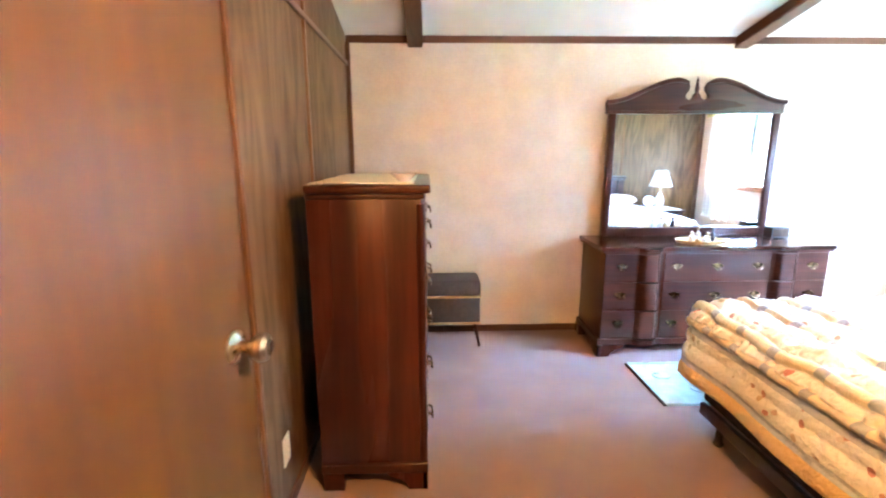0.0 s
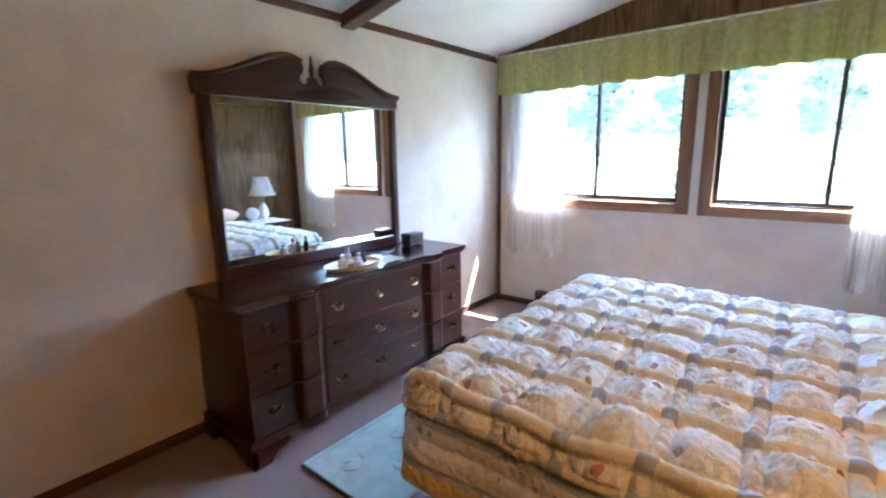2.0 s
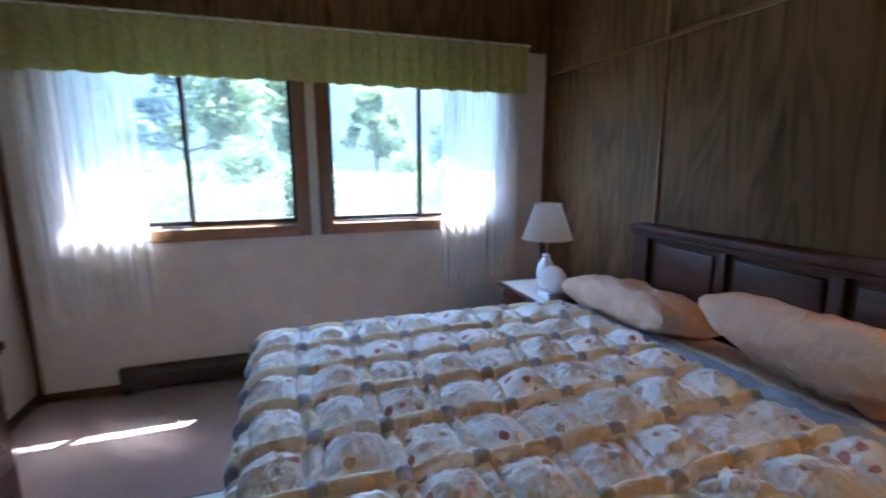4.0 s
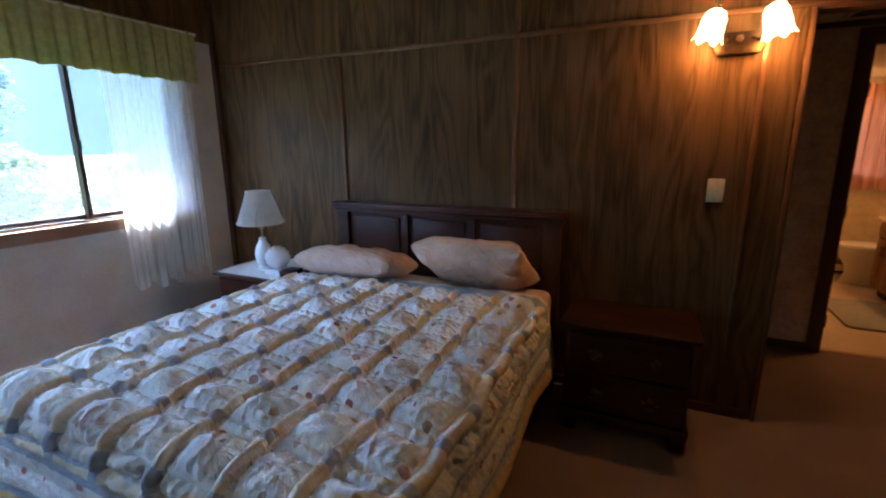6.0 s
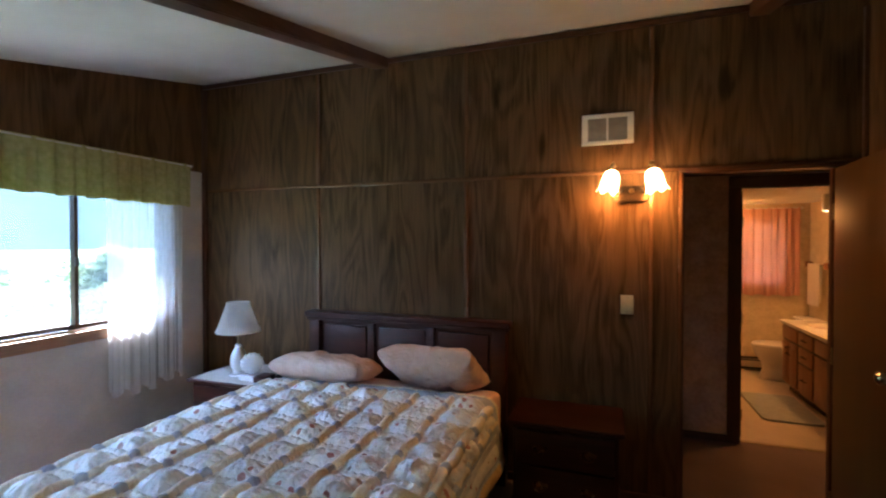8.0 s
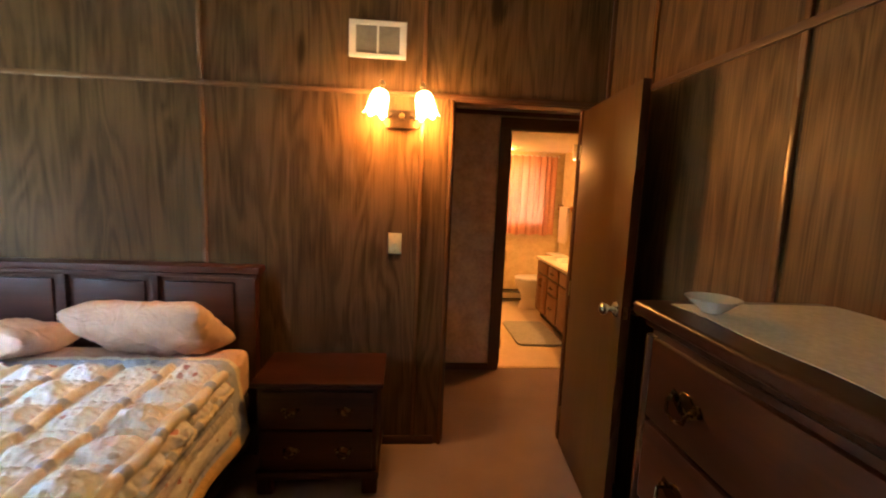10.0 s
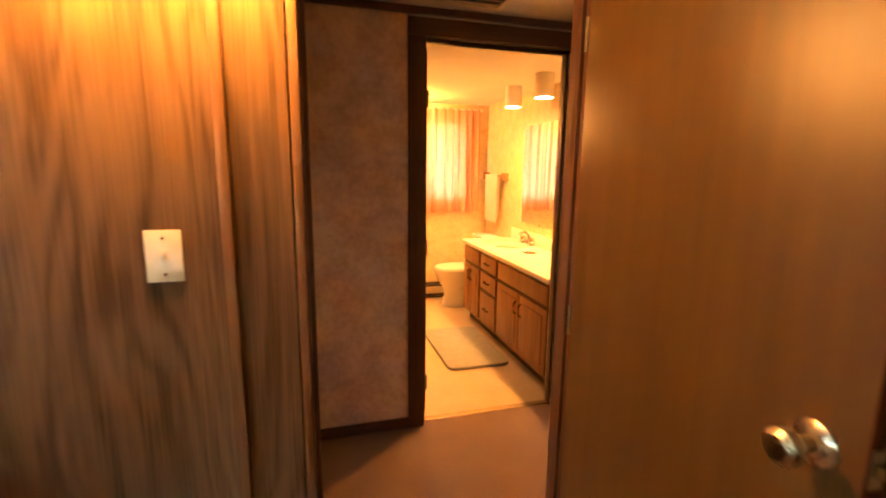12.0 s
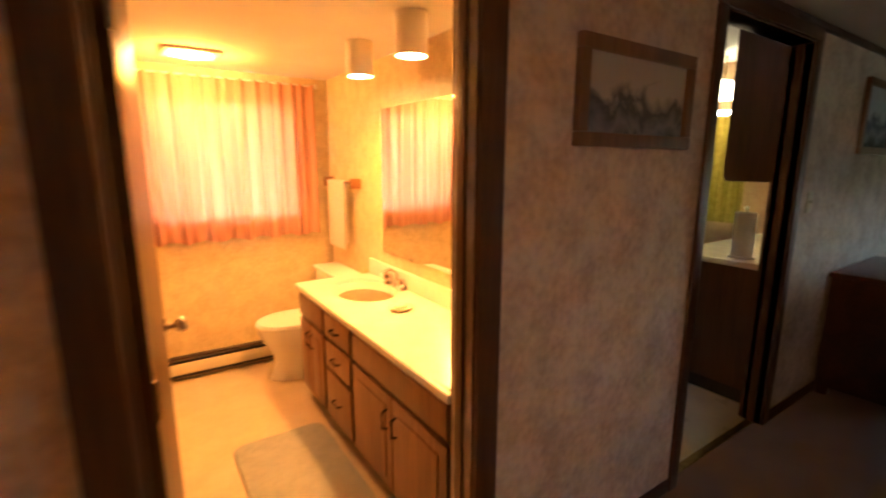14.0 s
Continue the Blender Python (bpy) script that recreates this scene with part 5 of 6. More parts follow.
vent = thing("wall_vent", (1.122, 0.001, 2.35), "white louvred vent grille above the wall lamp", "vent")
part("backing", box(-0.13, 0.13, 0.0, 0.002, -0.08, 0.08), DARKMETAL, vent)
vf = bmesh.new()
add_box(vf, -0.155, 0.155, 0.002, 0.012, 0.072, 0.098, 0.003)
add_box(vf, -0.155, 0.155, 0.002, 0.012, -0.098, -0.072, 0.003)
add_box(vf, -0.155, -0.118, 0.0025, 0.0115, -0.072, 0.072, 0.002)
add_box(vf, 0.118, 0.155, 0.0025, 0.0115, -0.072, 0.072, 0.002)
add_box(vf, -0.006, 0.006, 0.003, 0.011, -0.072, 0.072, 0.002)
part("frame", vf, WHITE, vent)
for k in range(12):
    z = -0.066 + k * 0.012
    for a, b in ((-0.118, -0.006), (0.006, 0.118)):
        sl = box(a, b, 0.003, 0.0045, z - 0.005, z + 0.006)
        part("slat", sl, GREYSLAT, vent, "", False)


def wall_lamp():
    t = thing("wall_lamp", (0.98, 0.016, 1.95), "two-armed bronze wall lamp with lit tulip shades", "wall lamp")
    plate_o = [(-0.12, -0.01), (-0.09, 0.03), (0.09, 0.03), (0.12, -0.01), (0.085, -0.066), (-0.085, -0.066)]
    b = slab(plate_o, 0.03, "y", 0.004)
    part("back_plate", b, BRONZE, t)
    part("boss", lathe([(0, 0.0), (0.016, 0.0), (0.014, 0.014), (0, 0.018)], 14, "y", (0, 0.03, 0)), BRASS, t)
    for sx in (-1, 1):
        arm = part("arm", tube([(sx * 0.05, 0.028, 0.0), (sx * 0.075, 0.07, -0.02), (sx * 0.105, 0.10, 0.01), (sx * 0.108, 0.105, 0.10), (sx * 0.108, 0.10, 0.145)], 0.007, 8), BRONZE, t)
        part("finial", lathe([(0, 0.135), (0.014, 0.135), (0.017, 0.15), (0.007, 0.165), (0, 0.172)], 12, "z", (sx * 0.108, 0.10, 0)), BRASS, t)
        n = 48
        sb = bmesh.new()
        rows = [(0.016, 0.122), (0.037, 0.110), (0.049, 0.082), (0.052, 0.048), (0.054, 0.016), (0.059, -0.006), (0.064, -0.014)]
        rg = []
        for k, (rr, z) in enumerate(rows):
            fl = max(0, k - 3) / 3
            rg.append([sb.verts.new((sx * 0.108 + (rr * (1 + 0.07 * fl * math.cos(6 * 2 * math.pi * i / n))) * math.cos(2 * math.pi * i / n), 0.10 + (rr * (1 + 0.07 * fl * math.cos(6 * 2 * math.pi * i / n))) * math.sin(2 * math.pi * i / n), z - 0.012 * fl * math.cos(6 * 2 * math.pi * i / n))) for i in range(n)])
        for a, c in zip(rg, rg[1:]):
            for i in range(n):
                sb.faces.new((a[i], a[(i + 1) % n], c[(i + 1) % n], c[i]))
        bmesh.ops.rotate(sb, cent=(sx * 0.108, 0.10, 0.122), matrix=pose(0, 0, 0, 0, -sx * 13, 0).to_3x3(), verts=sb.verts)
        part("shade", sb, LIT, arm, "lit frosted tulip glass shade")
    return t


wall_lamp()
for sx in (-1, 1):
    bulb("wall_lamp_bulb", (0.98 + sx * 0.108, 0.105, 1.922), SCONCE_W, WARM, 0.04)

heater = thing("baseboard_heater", (XE - 0.001, 1.9, 0.0), "long dark brown baseboard heater under the windows", "heater")
part("back_panel", box(-0.012, 0.0, -1.10, 1.10, 0.02, 0.165, 0.002), DARKMETAL, heater)
hp = slab([(-0.062, 0.05), (-0.062, 0.125), (-0.03, 0.165), (-0.026, 0.165), (-0.056, 0.123), (-0.056, 0.05)], 2.16, "y")
bmesh.ops.translate(hp, verts=hp.verts, vec=(0, -1.08, 0))
part("front_cover", hp, DARKMETAL, heater)
part("fin_core", box(-0.05, -0.014, -1.06, 1.06, 0.045, 0.10), BLACK, heater)
for y in (-1.10, 1.08):
    part("end_cap", box(-0.065, -0.001, y, y + 0.02, 0.012, 0.168, 0.004), DARKMETAL, heater)
part("feet", box(-0.05, -0.002, -1.09, -1.05, 0.0, 0.02), DARKMETAL, heater)
part("feet", box(-0.05, -0.002, 1.05, 1.09, 0.0, 0.02), DARKMETAL, heater)


# ---- hall ----
def picture(name, at, w, h, fw, label, rows):
    t = thing(name, at, label, "picture", "pictures in the hall")
    for z0, z1, nm in ((h / 2 - fw, h / 2, "frame_rail"), (-h / 2, -h / 2 + fw, "frame_rail")):
        part(nm, box(-w / 2, w / 2, 0.0, 0.028, z0, z1, 0.006, 2), OAKZ, t)
    for sx in (-1, 1):
        a, b = sorted((sx * (w / 2 - fw), sx * w / 2))
        part("frame_stile", box(a, b, 0.0, 0.0275, -h / 2 + fw, h / 2 - fw, 0.005, 2), OAKZ, t)
    part("canvas", box(-w / 2 + fw, w / 2 - fw, 0.0, 0.012, -h / 2 + fw, h / 2 - fw), rows, t, "dim landscape print", False)
    return t


def print_mat():
    m, n, l, p = base_mat("landscape_print", 0.7)
    co = n.new("ShaderNodeTexCoord")
    sp = n.new("ShaderNodeSeparateXYZ")
    ns = n.new("ShaderNodeTexNoise")
    ns.inputs["Scale"].default_value, ns.inputs["Detail"].default_value, ns.inputs["Distortion"].default_value = 9, 6, 1.0
    l.new(co.outputs["Object"], sp.inputs[0]), l.new(co.outputs["Object"], ns.inputs["Vector"])
    ad = n.new("ShaderNodeMath")
    ad.operation = "MULTIPLY_ADD"
    ad.inputs[1].default_value, ad.inputs[2].default_value = 3.2, 0.45
    l.new(sp.outputs[2], ad.inputs[0])
    a2 = n.new("ShaderNodeMath")
    a2.operation = "MULTIPLY_ADD"
    a2.inputs[1].default_value = 0.9
    l.new(ns.outputs["Fac"], a2.inputs[0]), l.new(ad.outputs[0], a2.inputs[2])
    r = ramp(n, [(0.35, (0.04, 0.042, 0.05)), (0.6, (0.24, 0.25, 0.29)), (0.8, (0.07, 0.085, 0.11)), (1.0, (0.50, 0.50, 0.54))])
    l.new(a2.outputs[0], r.inputs[0]), l.new(r.outputs[0], p.inputs["Base Color"])
    return m


PRINT = print_mat()
picture("wall_picture", (-1.41, YH + 0.001, 1.73), 0.64, 0.335, 0.045, "wood framed landscape print on the hall wall", PRINT)
picture("wall_picture", (-4.02, YH + 0.001, 1.80), 0.62, 0.46, 0.045, "wood framed print above the dark chest", PRINT)

hv = thing("ceiling_vent", (0.045, -0.79, HZ - 0.001), "white slatted return air grille in the hall ceiling", "vent")
part("frame", add_box(add_box(add_box(add_box(bmesh.new(), -0.29, 0.29, 0.245, 0.275, -0.012, 0, 0.003), -0.29, 0.29, -0.275, -0.245, -0.012, 0, 0.003), -0.29, -0.26, -0.245, 0.245, -0.0115, 0, 0.002), 0.26, 0.29, -0.245, 0.245, -0.0115, 0, 0.002), IVORY, hv)
part("backing", box(-0.26, 0.26, -0.245, 0.245, -0.002, 0), DARKMETAL, hv)
for k in range(9):
    y = -0.216 + k * 0.054
    s_ = box(-0.26, 0.26, -0.019, 0.019, -0.001, 0.001)
    bmesh.ops.transform(s_, matrix=pose(0, y, -0.010, -14, 0, 0), verts=s_.verts)
    part("slat", s_, IVORY, hv, "", False)

hc = thing("hall_chest", (-4.05, YH + 0.26, 0), "dark low chest against the hall wall", "chest")
part("carcass", box(-0.45, 0.45, -0.24, 0.22, 0.06, 0.80, 0.006), BEDWOOD, hc)
part("top", box(-0.47, 0.47, -0.245, 0.24, 0.80, 0.83, 0.008, 3), BEDWOOD, hc)
for sx in (-1, 1):
    part("door", box(sx * 0.22 - 0.205, sx * 0.22 + 0.205, 0.22, 0.238, 0.1, 0.77, 0.006), BEDWOOD, hc)
    part("knob", lathe([(0, 0), (0.012, 0.0), (0.014, 0.015), (0, 0.02)], 12, "y", (sx * 0.04, 0.238, 0.45)), BRASS, hc)
    for y in (-0.2, 0.18):
        part("foot", box(sx * 0.4 - 0.035, sx * 0.4 + 0.035, y - 0.03, y + 0.03, 0, 0.06, 0.006), BEDWOOD, hc)

# ---- bathroom ----
VX0, VX1, VY0, VY1, VZ = -1.238, -0.75, -2.965, -1.30, 0.735


def vanity():
    t = thing("vanity_cabinet", ((VX0 + VX1) / 2, (VY0 + VY1) / 2, 0), "oak bathroom vanity with doors and drawers", "vanity")
    hw, hd = (VX1 - VX0) / 2, (VY1 - VY0) / 2
    part("body", box(-hw, hw, -hd, hd, 0.09, VZ - 0.001, 0.003), VANWOOD, t)
    part("toe_kick", box(-hw, hw - 0.06, -hd + 0.01, hd - 0.01, 0.0, 0.09), DARKMETAL, t)
    L = 2 * hd
    cols = [(0.02, 0.42), (0.46, 0.80), (0.84, 1.64)]
    px = hw + 0.001

    def front(nm, y0, y1, z0, z1):
        b = bmesh.new()
        add_box(b, px, px + 0.016, -hd + y0, -hd + y1, z0, z1, 0.005, 2)
        if z1 - z0 > 0.3:
            add_box(b, px + 0.012, px + 0.022, -hd + y0 + 0.05, -hd + y1 - 0.05, z0 + 0.05, z1 - 0.05, 0.007, 2)
        return part(nm, b, VANWOOD, t)

    def pull(owner, y, z, upright):
        a = (0, 0, 0.045) if upright else (0, 0.045, 0)
        c = Vector((px + 0.018, -hd + y, z))
        pts = [c - Vector(a), c - Vector(a) * 0.8 + Vector((0.022, 0, 0)), c + Vector(a) * 0.8 + Vector((0.022, 0, 0)), c + Vector(a)]
        part("handle", tube(pts, 0.0055, 8), BRONZE, owner, "dark bronze pull")
    front("false_drawer", 0.02, 0.42, 0.585, 0.715)
    pull(front("door", 0.02, 0.215, 0.115, 0.56), 0.19, 0.47, True)
    pull(front("door", 0.225, 0.42, 0.115, 0.56), 0.25, 0.47, True)
    for z0, z1 in ((0.585, 0.715), (0.415, 0.56), (0.115, 0.39)):
        pull(front("drawer", 0.46, 0.80, z0, z1), 0.63, (z0 + z1) / 2, False)
    front("false_drawer", 0.84, 1.64, 0.585, 0.715)
    pull(front("door", 0.84, 1.235, 0.115, 0.56), 1.20, 0.45, True)
    pull(front("door", 1.245, 1.64, 0.115, 0.56), 1.28, 0.45, True)
    # dark strips paint the shade under the upper row, between drawers and columns
    for y0, y1, z in ((0.02, 0.42, 0.5725), (0.46, 0.80, 0.5725), (0.46, 0.80, 0.4025), (0.84, 1.64, 0.5725)):
        part("gap_shade", box(px - 0.003, px + 0.002, -hd + y0, -hd + y1, z - 0.0115, z + 0.0115), BRONZE, t, "dark strip painted for the shade in a gap")
    for y in (0.44, 0.82):
        part("gap_shade_upright", box(px - 0.003, px + 0.002, -hd + y - 0.018, -hd + y + 0.018, 0.09, 0.73), BRONZE, t, "upright dark strip painted for the shade in a gap")


vanity()


def counter_top():
    t = thing("washbasin_counter", ((VX0 + VX1) / 2, (VY0 + VY1) / 2, VZ), "cream cultured marble vanity top with an oval basin", "countertop")
    cx, cy, ra, rb = -0.01, -0.42, 0.17, 0.22
    hw, hd = (VX1 - VX0) / 2, (VY1 - VY0) / 2
    x0, x1, y0, y1 = -hw, hw + 0.025, -hd - 0.012, hd
    n = 64
    bm = bmesh.new()
    prev = None
    rows = []
    for k in range(9):
        s = k / 8
        ring = []
        for i in range(n):
            a = 2 * math.pi * i / n
            ca, sa = math.cos(a), math.sin(a)
            if k == 0:
                # outer rectangle
                kx = (x1 - cx) / ca if ca > 1e-6 else ((x0 - cx) / ca if ca < -1e-6 else 1e9)
                ky = (y1 - cy) / sa if sa > 1e-6 else ((y0 - cy) / sa if sa < -1e-6 else 1e9)
                q = min(kx, ky)
                ring.append(bm.verts.new((cx + q * ca, cy + q * sa, 0.035)))
            else:
                f = 1.06 - 0.06 * min(1, (k - 1)) - 0.85 * max(0, (k - 2) / 6) ** 1.6
                z = 0.035 if k < 3 else 0.035 - 0.10 * math.sin((k - 2) / 6 * math.pi / 2)
                if k == 2:
                    z = 0.040
                ring.append(bm.verts.new((cx + ra * f * ca, cy + rb * f * sa, z)))
        rows.append(ring)
    for a, b in zip(rows, rows[1:]):
        for i in range(n):
            bm.faces.new((a[i], a[(i + 1) % n], b[(i + 1) % n], b[i]))
    bm.faces.new(rows[-1])
    part("slab", bm, COUNTER, t)
    part("front_edge", box(x1 - 0.02, x1 + 0.006, y0, y1, 0.0, 0.036, 0.008, 3), COUNTER, t)
    part("end_edge", box(x0, x1 - 0.021, y0 - 0.005, y0 + 0.012, 0.0, 0.0355, 0.006, 3), COUNTER, t)
    part("backsplash", box(-hw, -hw + 0.02, -hd, hd, 0.036, 0.14, 0.004, 2), COUNTER, t)
    fa = part("faucet", tube([(cx - 0.20, cy, 0.037), (cx - 0.20, cy, 0.12), (cx - 0.16, cy, 0.15), (cx - 0.10, cy, 0.13)], [0.016, 0.013, 0.011, 0.010], 10), CHROME, t, "chrome faucet")
    for sy in (-1, 1):
        part("tap_handle", lathe([(0, 0.036), (0.022, 0.036), (0.018, 0.06), (0.026, 0.075), (0.022, 0.10), (0, 0.105)], 16, "z", (cx - 0.19, cy + sy * 0.09, 0)), CHROME, t, "round tap handle")


counter_top()
soap = thing("soap_dish", (-1.02, -2.16, VZ + 0.036), "small pale soap dish on the vanity top", "soap dish")
part("dish", lathe([(0, 0), (0.05, 0), (0.065, 0.018), (0.07, 0.018), (0.055, 0.005), (0, 0.006)], 24), COUNTER, soap)
part("soap", box(-0.03, 0.03, -0.02, 0.02, 0.006, 0.024, 0.008, 3), TOWEL, soap)

bm_ = thing("bathroom_mirror", (-1.238, -2.03, 0.955), "wide frameless bathroom mirror over the vanity", "mirror")
part("glass", box(0.0, 0.006, -0.74, 0.74, 0.0, 0.87), MIRROR, bm_, "", False)
part("edge_clip", box(0.0, 0.010, -0.4, -0.37, -0.008, 0.012, 0.002), CHROME, bm_)
part("edge_clip", box(0.0, 0.010, 0.37, 0.4, -0.008, 0.012, 0.002), CHROME, bm_)


def toilet():
    t = thing("toilet", (-0.83, -3.35, 0), "white porcelain toilet with a closed lid", "toilet")
    def oval(rows, n=40):
        b = bmesh.new()
        rg = []
        for z, cx, ra, rb in rows:
            rg.append([b.verts.new((cx + ra * math.cos(2 * math.pi * i / n), rb * math.sin(2 * math.pi * i / n), z)) for i in range(n)])
        for a, c in zip(rg, rg[1:]):
            for i in range(n):
                b.faces.new((a[i], a[(i + 1) % n], c[(i + 1) % n], c[i]))
        b.faces.new(rg[0]), b.faces.new(rg[-1])
        return b
    part("bowl", oval([(0.0, -0.02, 0.235, 0.115), (0.03, -0.02, 0.225, 0.105), (0.12, -0.01, 0.185, 0.09), (0.2, 0.0, 0.19, 0.105), (0.28, 0.02, 0.225, 0.15), (0.35, 0.03, 0.245, 0.175), (0.385, 0.03, 0.248, 0.178)]), PORCELAIN, t)
    part("seat", oval([(0.386, 0.03, 0.245, 0.178), (0.392, 0.03, 0.255, 0.185), (0.404, 0.03, 0.255, 0.185), (0.408, 0.03, 0.245, 0.178)]), PORCELAIN, t)
    part("lid", oval([(0.409, 0.03, 0.245, 0.18), (0.414, 0.03, 0.252, 0.185), (0.424, 0.03, 0.248, 0.18), (0.430, 0.03, 0.20, 0.14)]), PORCELAIN, t)
    part("tank", box(-0.40, -0.215, -0.23, 0.23, 0.37, 0.70, 0.03, 4), PORCELAIN, t)
    part("tank_lid", box(-0.405, -0.205, -0.24, 0.24, 0.70, 0.735, 0.012, 3), PORCELAIN, t)
    part("flush_lever", tube([(-0.213, 0.17, 0.64), (-0.195, 0.17, 0.64), (-0.192, 0.11, 0.635)], 0.006, 8), CHROME, t)


toilet()

tw = thing("towel_rail", (-1.238, -3.36, 1.37), "wooden towel rail with a hanging cream towel", "towel rail")
part("rail", tube([(0.06, -0.25, 0), (0.06, 0.25, 0)], 0.009, 10), VANWOOD, tw)
for sy in (-1, 1):
    part("bracket", box(0.0, 0.075, sy * 0.25 - 0.012, sy * 0.25 + 0.012, -0.04, 0.03, 0.005), VANWOOD, tw)
towel = thing("hand_towel", (-1.178, -3.39, 0.90), "cream hand towel with a pale embroidered motif", "towel")


def towel_f(u, v):
    drop = v * 0.98 - 0.49
    xx = 0.014 if drop < 0 else -0.014
    zz = 0.482 - abs(drop) * (1 if drop < 0 else 0.92)
    if abs(drop) < 0.02:
        xx = 0.014 * math.cos((drop + 0.02) / 0.04 * math.pi)
        zz = 0.468 + 0.016 * math.sin((drop + 0.02) / 0.04 * math.pi)
    return (xx * 1.0 + 0.006 * math.sin(u * 13) * abs(drop), -0.16 + 0.32 * u, zz)


part("cloth", sheet(towel_f, 24, 80, 0.004), TOWEL, towel)

bh = thing("baseboard_heater", (0.0, BW + 0.001, 0.0), "dark edged baseboard heater in the bathroom", "heater")
part("back_panel", box(-1.22, 0.8, 0.0, 0.012, 0.02, 0.175, 0.002), IVORY, bh)
part("front_cover", box(-1.2, 0.78, 0.055, 0.062, 0.055, 0.135, 0.003), IVORY, bh, "pale heater cover")
part("top_lip", box(-1.2, 0.78, 0.012, 0.062, 0.165, 0.178, 0.003), DARKMETAL, bh, "dark top slot")
part("fin_core", box(-1.18, 0.76, 0.013, 0.05, 0.03, 0.135), BLACK, bh)
for x in (-1.22, 0.78):
    part("end_cap", box(x, x + 0.02, 0.012, 0.064, 0.0, 0.178, 0.003), IVORY, bh)

hanging_b = thing("pink_curtain", (-0.52, BW + 0.055, 0.97), "pink gathered curtain over the bathroom window", "curtain")


def pinkf(u, v):
    a = u * 15 * 2 * math.pi
    return (-0.60 + 1.20 * u, 0.021 * (math.sin(a + math.sin(u * 8)) + 0.4 * math.sin(a * 1.6 + 1)) * (0.45 + 0.55 * (1 - v)), v * 1.09 + 0.01 * (1 - v) * math.sin(u * 40))


part("cloth", sheet(pinkf, 300, 24, 0.0015), PINKCURTAIN, hanging_b)
part("rod", tube([(-0.62, 0.0, 1.085), (0.62, 0.0, 1.085)], 0.007, 8), WHITE, hanging_b)
for x in (-0.62, 0.62):
    part("bracket", box(x - 0.01, x + 0.01, -0.054, 0.005, 1.07, 1.10, 0.003), WHITE, hanging_b)
bwin = thing("window_3", (-0.5, BW - 0.05, BWZ0), "small bathroom window behind the curtain", "window", kind="structure")
part("window_frame", add_box(add_box(add_box(add_box(bmesh.new(), -0.48, -0.44, -0.03, 0.03, 0, 0.85), 0.44, 0.48, -0.03, 0.03, 0, 0.85), -0.44, 0.44, -0.03, 0.03, 0, 0.04), -0.44, 0.44, -0.03, 0.03, 0.81, 0.85), WHITE, bwin, "", False)
pn = part("pane", box(-0.44, 0.44, -0.003, 0.003, 0.04, 0.81), GLASS, bwin, "", False)
pn.visible_shadow = False

for x, y in ((-0.98, -2.49), (-0.965, -1.935)):
    t = thing("can_light", (x, y, 1.945), "white cylinder ceiling spotlight, lit", "ceiling light", "cylinder lights over the vanity")
    part("housing", lathe([(0.066, 0.0), (0.069, 0.0), (0.069, 0.168), (0.004, 0.168), (0.004, 0.165), (0.066, 0.165), (0.066, 0.0)], 32), WHITE, t)
    part("bulb", lathe([(0, 0.004), (0.042, 0.010), (0.058, 0.03), (0.05, 0.07), (0.02, 0.12), (0, 0.12)], 20), LITBULB, t, "lit reflector bulb")
    bulb("can_light_beam", (x, y, 1.93), CAN_W, AMBER, 0.06, 150)
cl = thing("ceiling_light", (-0.29, -3.25, 2.114), "square recessed bathroom ceiling light, lit", "ceiling light")
part("frame", add_box(add_box(add_box(add_box(bmesh.new(), -0.14, 0.14, 0.10, 0.14, -0.015, 0, 0.004), -0.14, 0.14, -0.14, -0.10, -0.015, 0, 0.004), -0.14, -0.10, -0.10, 0.10, -0.0145, 0, 0.003), 0.10, 0.14, -0.10, 0.10, -0.0145, 0, 0.003), WHITE, cl)
part("diffuser", lathe([(0, -0.03), (0.05, -0.028), (0.09, -0.014), (0.098, -0.002), (0, -0.002)], 28), LITBULB, cl, "lit glass diffuser")
bulb("ceiling_light_bulb", (-0.29, -3.25, 2.03), BATH_W, AMBER, 0.06)

brug = thing("bath_rug", (-0.48, -2.2, 0.0), "grey sage shaggy bath rug with rounded corners beside the vanity", "rug")
bb = box(-0.24, 0.24, -0.41, 0.41, 0.001, 0.022)
bmesh.ops.bevel(bb, geom=[e for e in bb.edges if abs(e.verts[0].co.z - e.verts[1].co.z) > 0.01], offset=0.06, segments=6, affect="EDGES", profile=0.5)
bmesh.ops.bevel(bb, geom=[e for e in bb.edges if min(v.co.z for v in e.verts) > 0.02], offset=0.008, segments=2, affect="EDGES", profile=0.6)
part("rug_body", bb, BATHRUG, brug)

# ---- kitchen ----
kb = thing("kitchen_base_cabinet", (-3.81, -1.58, 0), "dark brown kitchen base cabinet", "cabinet")
part("body", box(-0.785, 0.785, -0.29, 0.29, 0.09, 0.875, 0.004), TRIM, kb)
part("toe_kick", box(-0.78, 0.78, -0.23, 0.29, 0.0, 0.09), DARKMETAL, kb)
for k in range(3):
    x = -0.78 + k * 0.52
    part("door", box(x + 0.01, x + 0.51, -0.308, -0.291, 0.12, 0.68, 0.005), TRIM, kb)
    part("drawer", box(x + 0.01, x + 0.51, -0.308, -0.291, 0.70, 0.85, 0.005), TRIM, kb)
kc = thing("kitchen_worktop", (-3.81, -1.58, 0.876), "white laminate kitchen worktop", "countertop")
part("slab", box(-0.79, 0.80, -0.32, 0.30, 0.0, 0.038, 0.006, 2), COUNTER, kc)
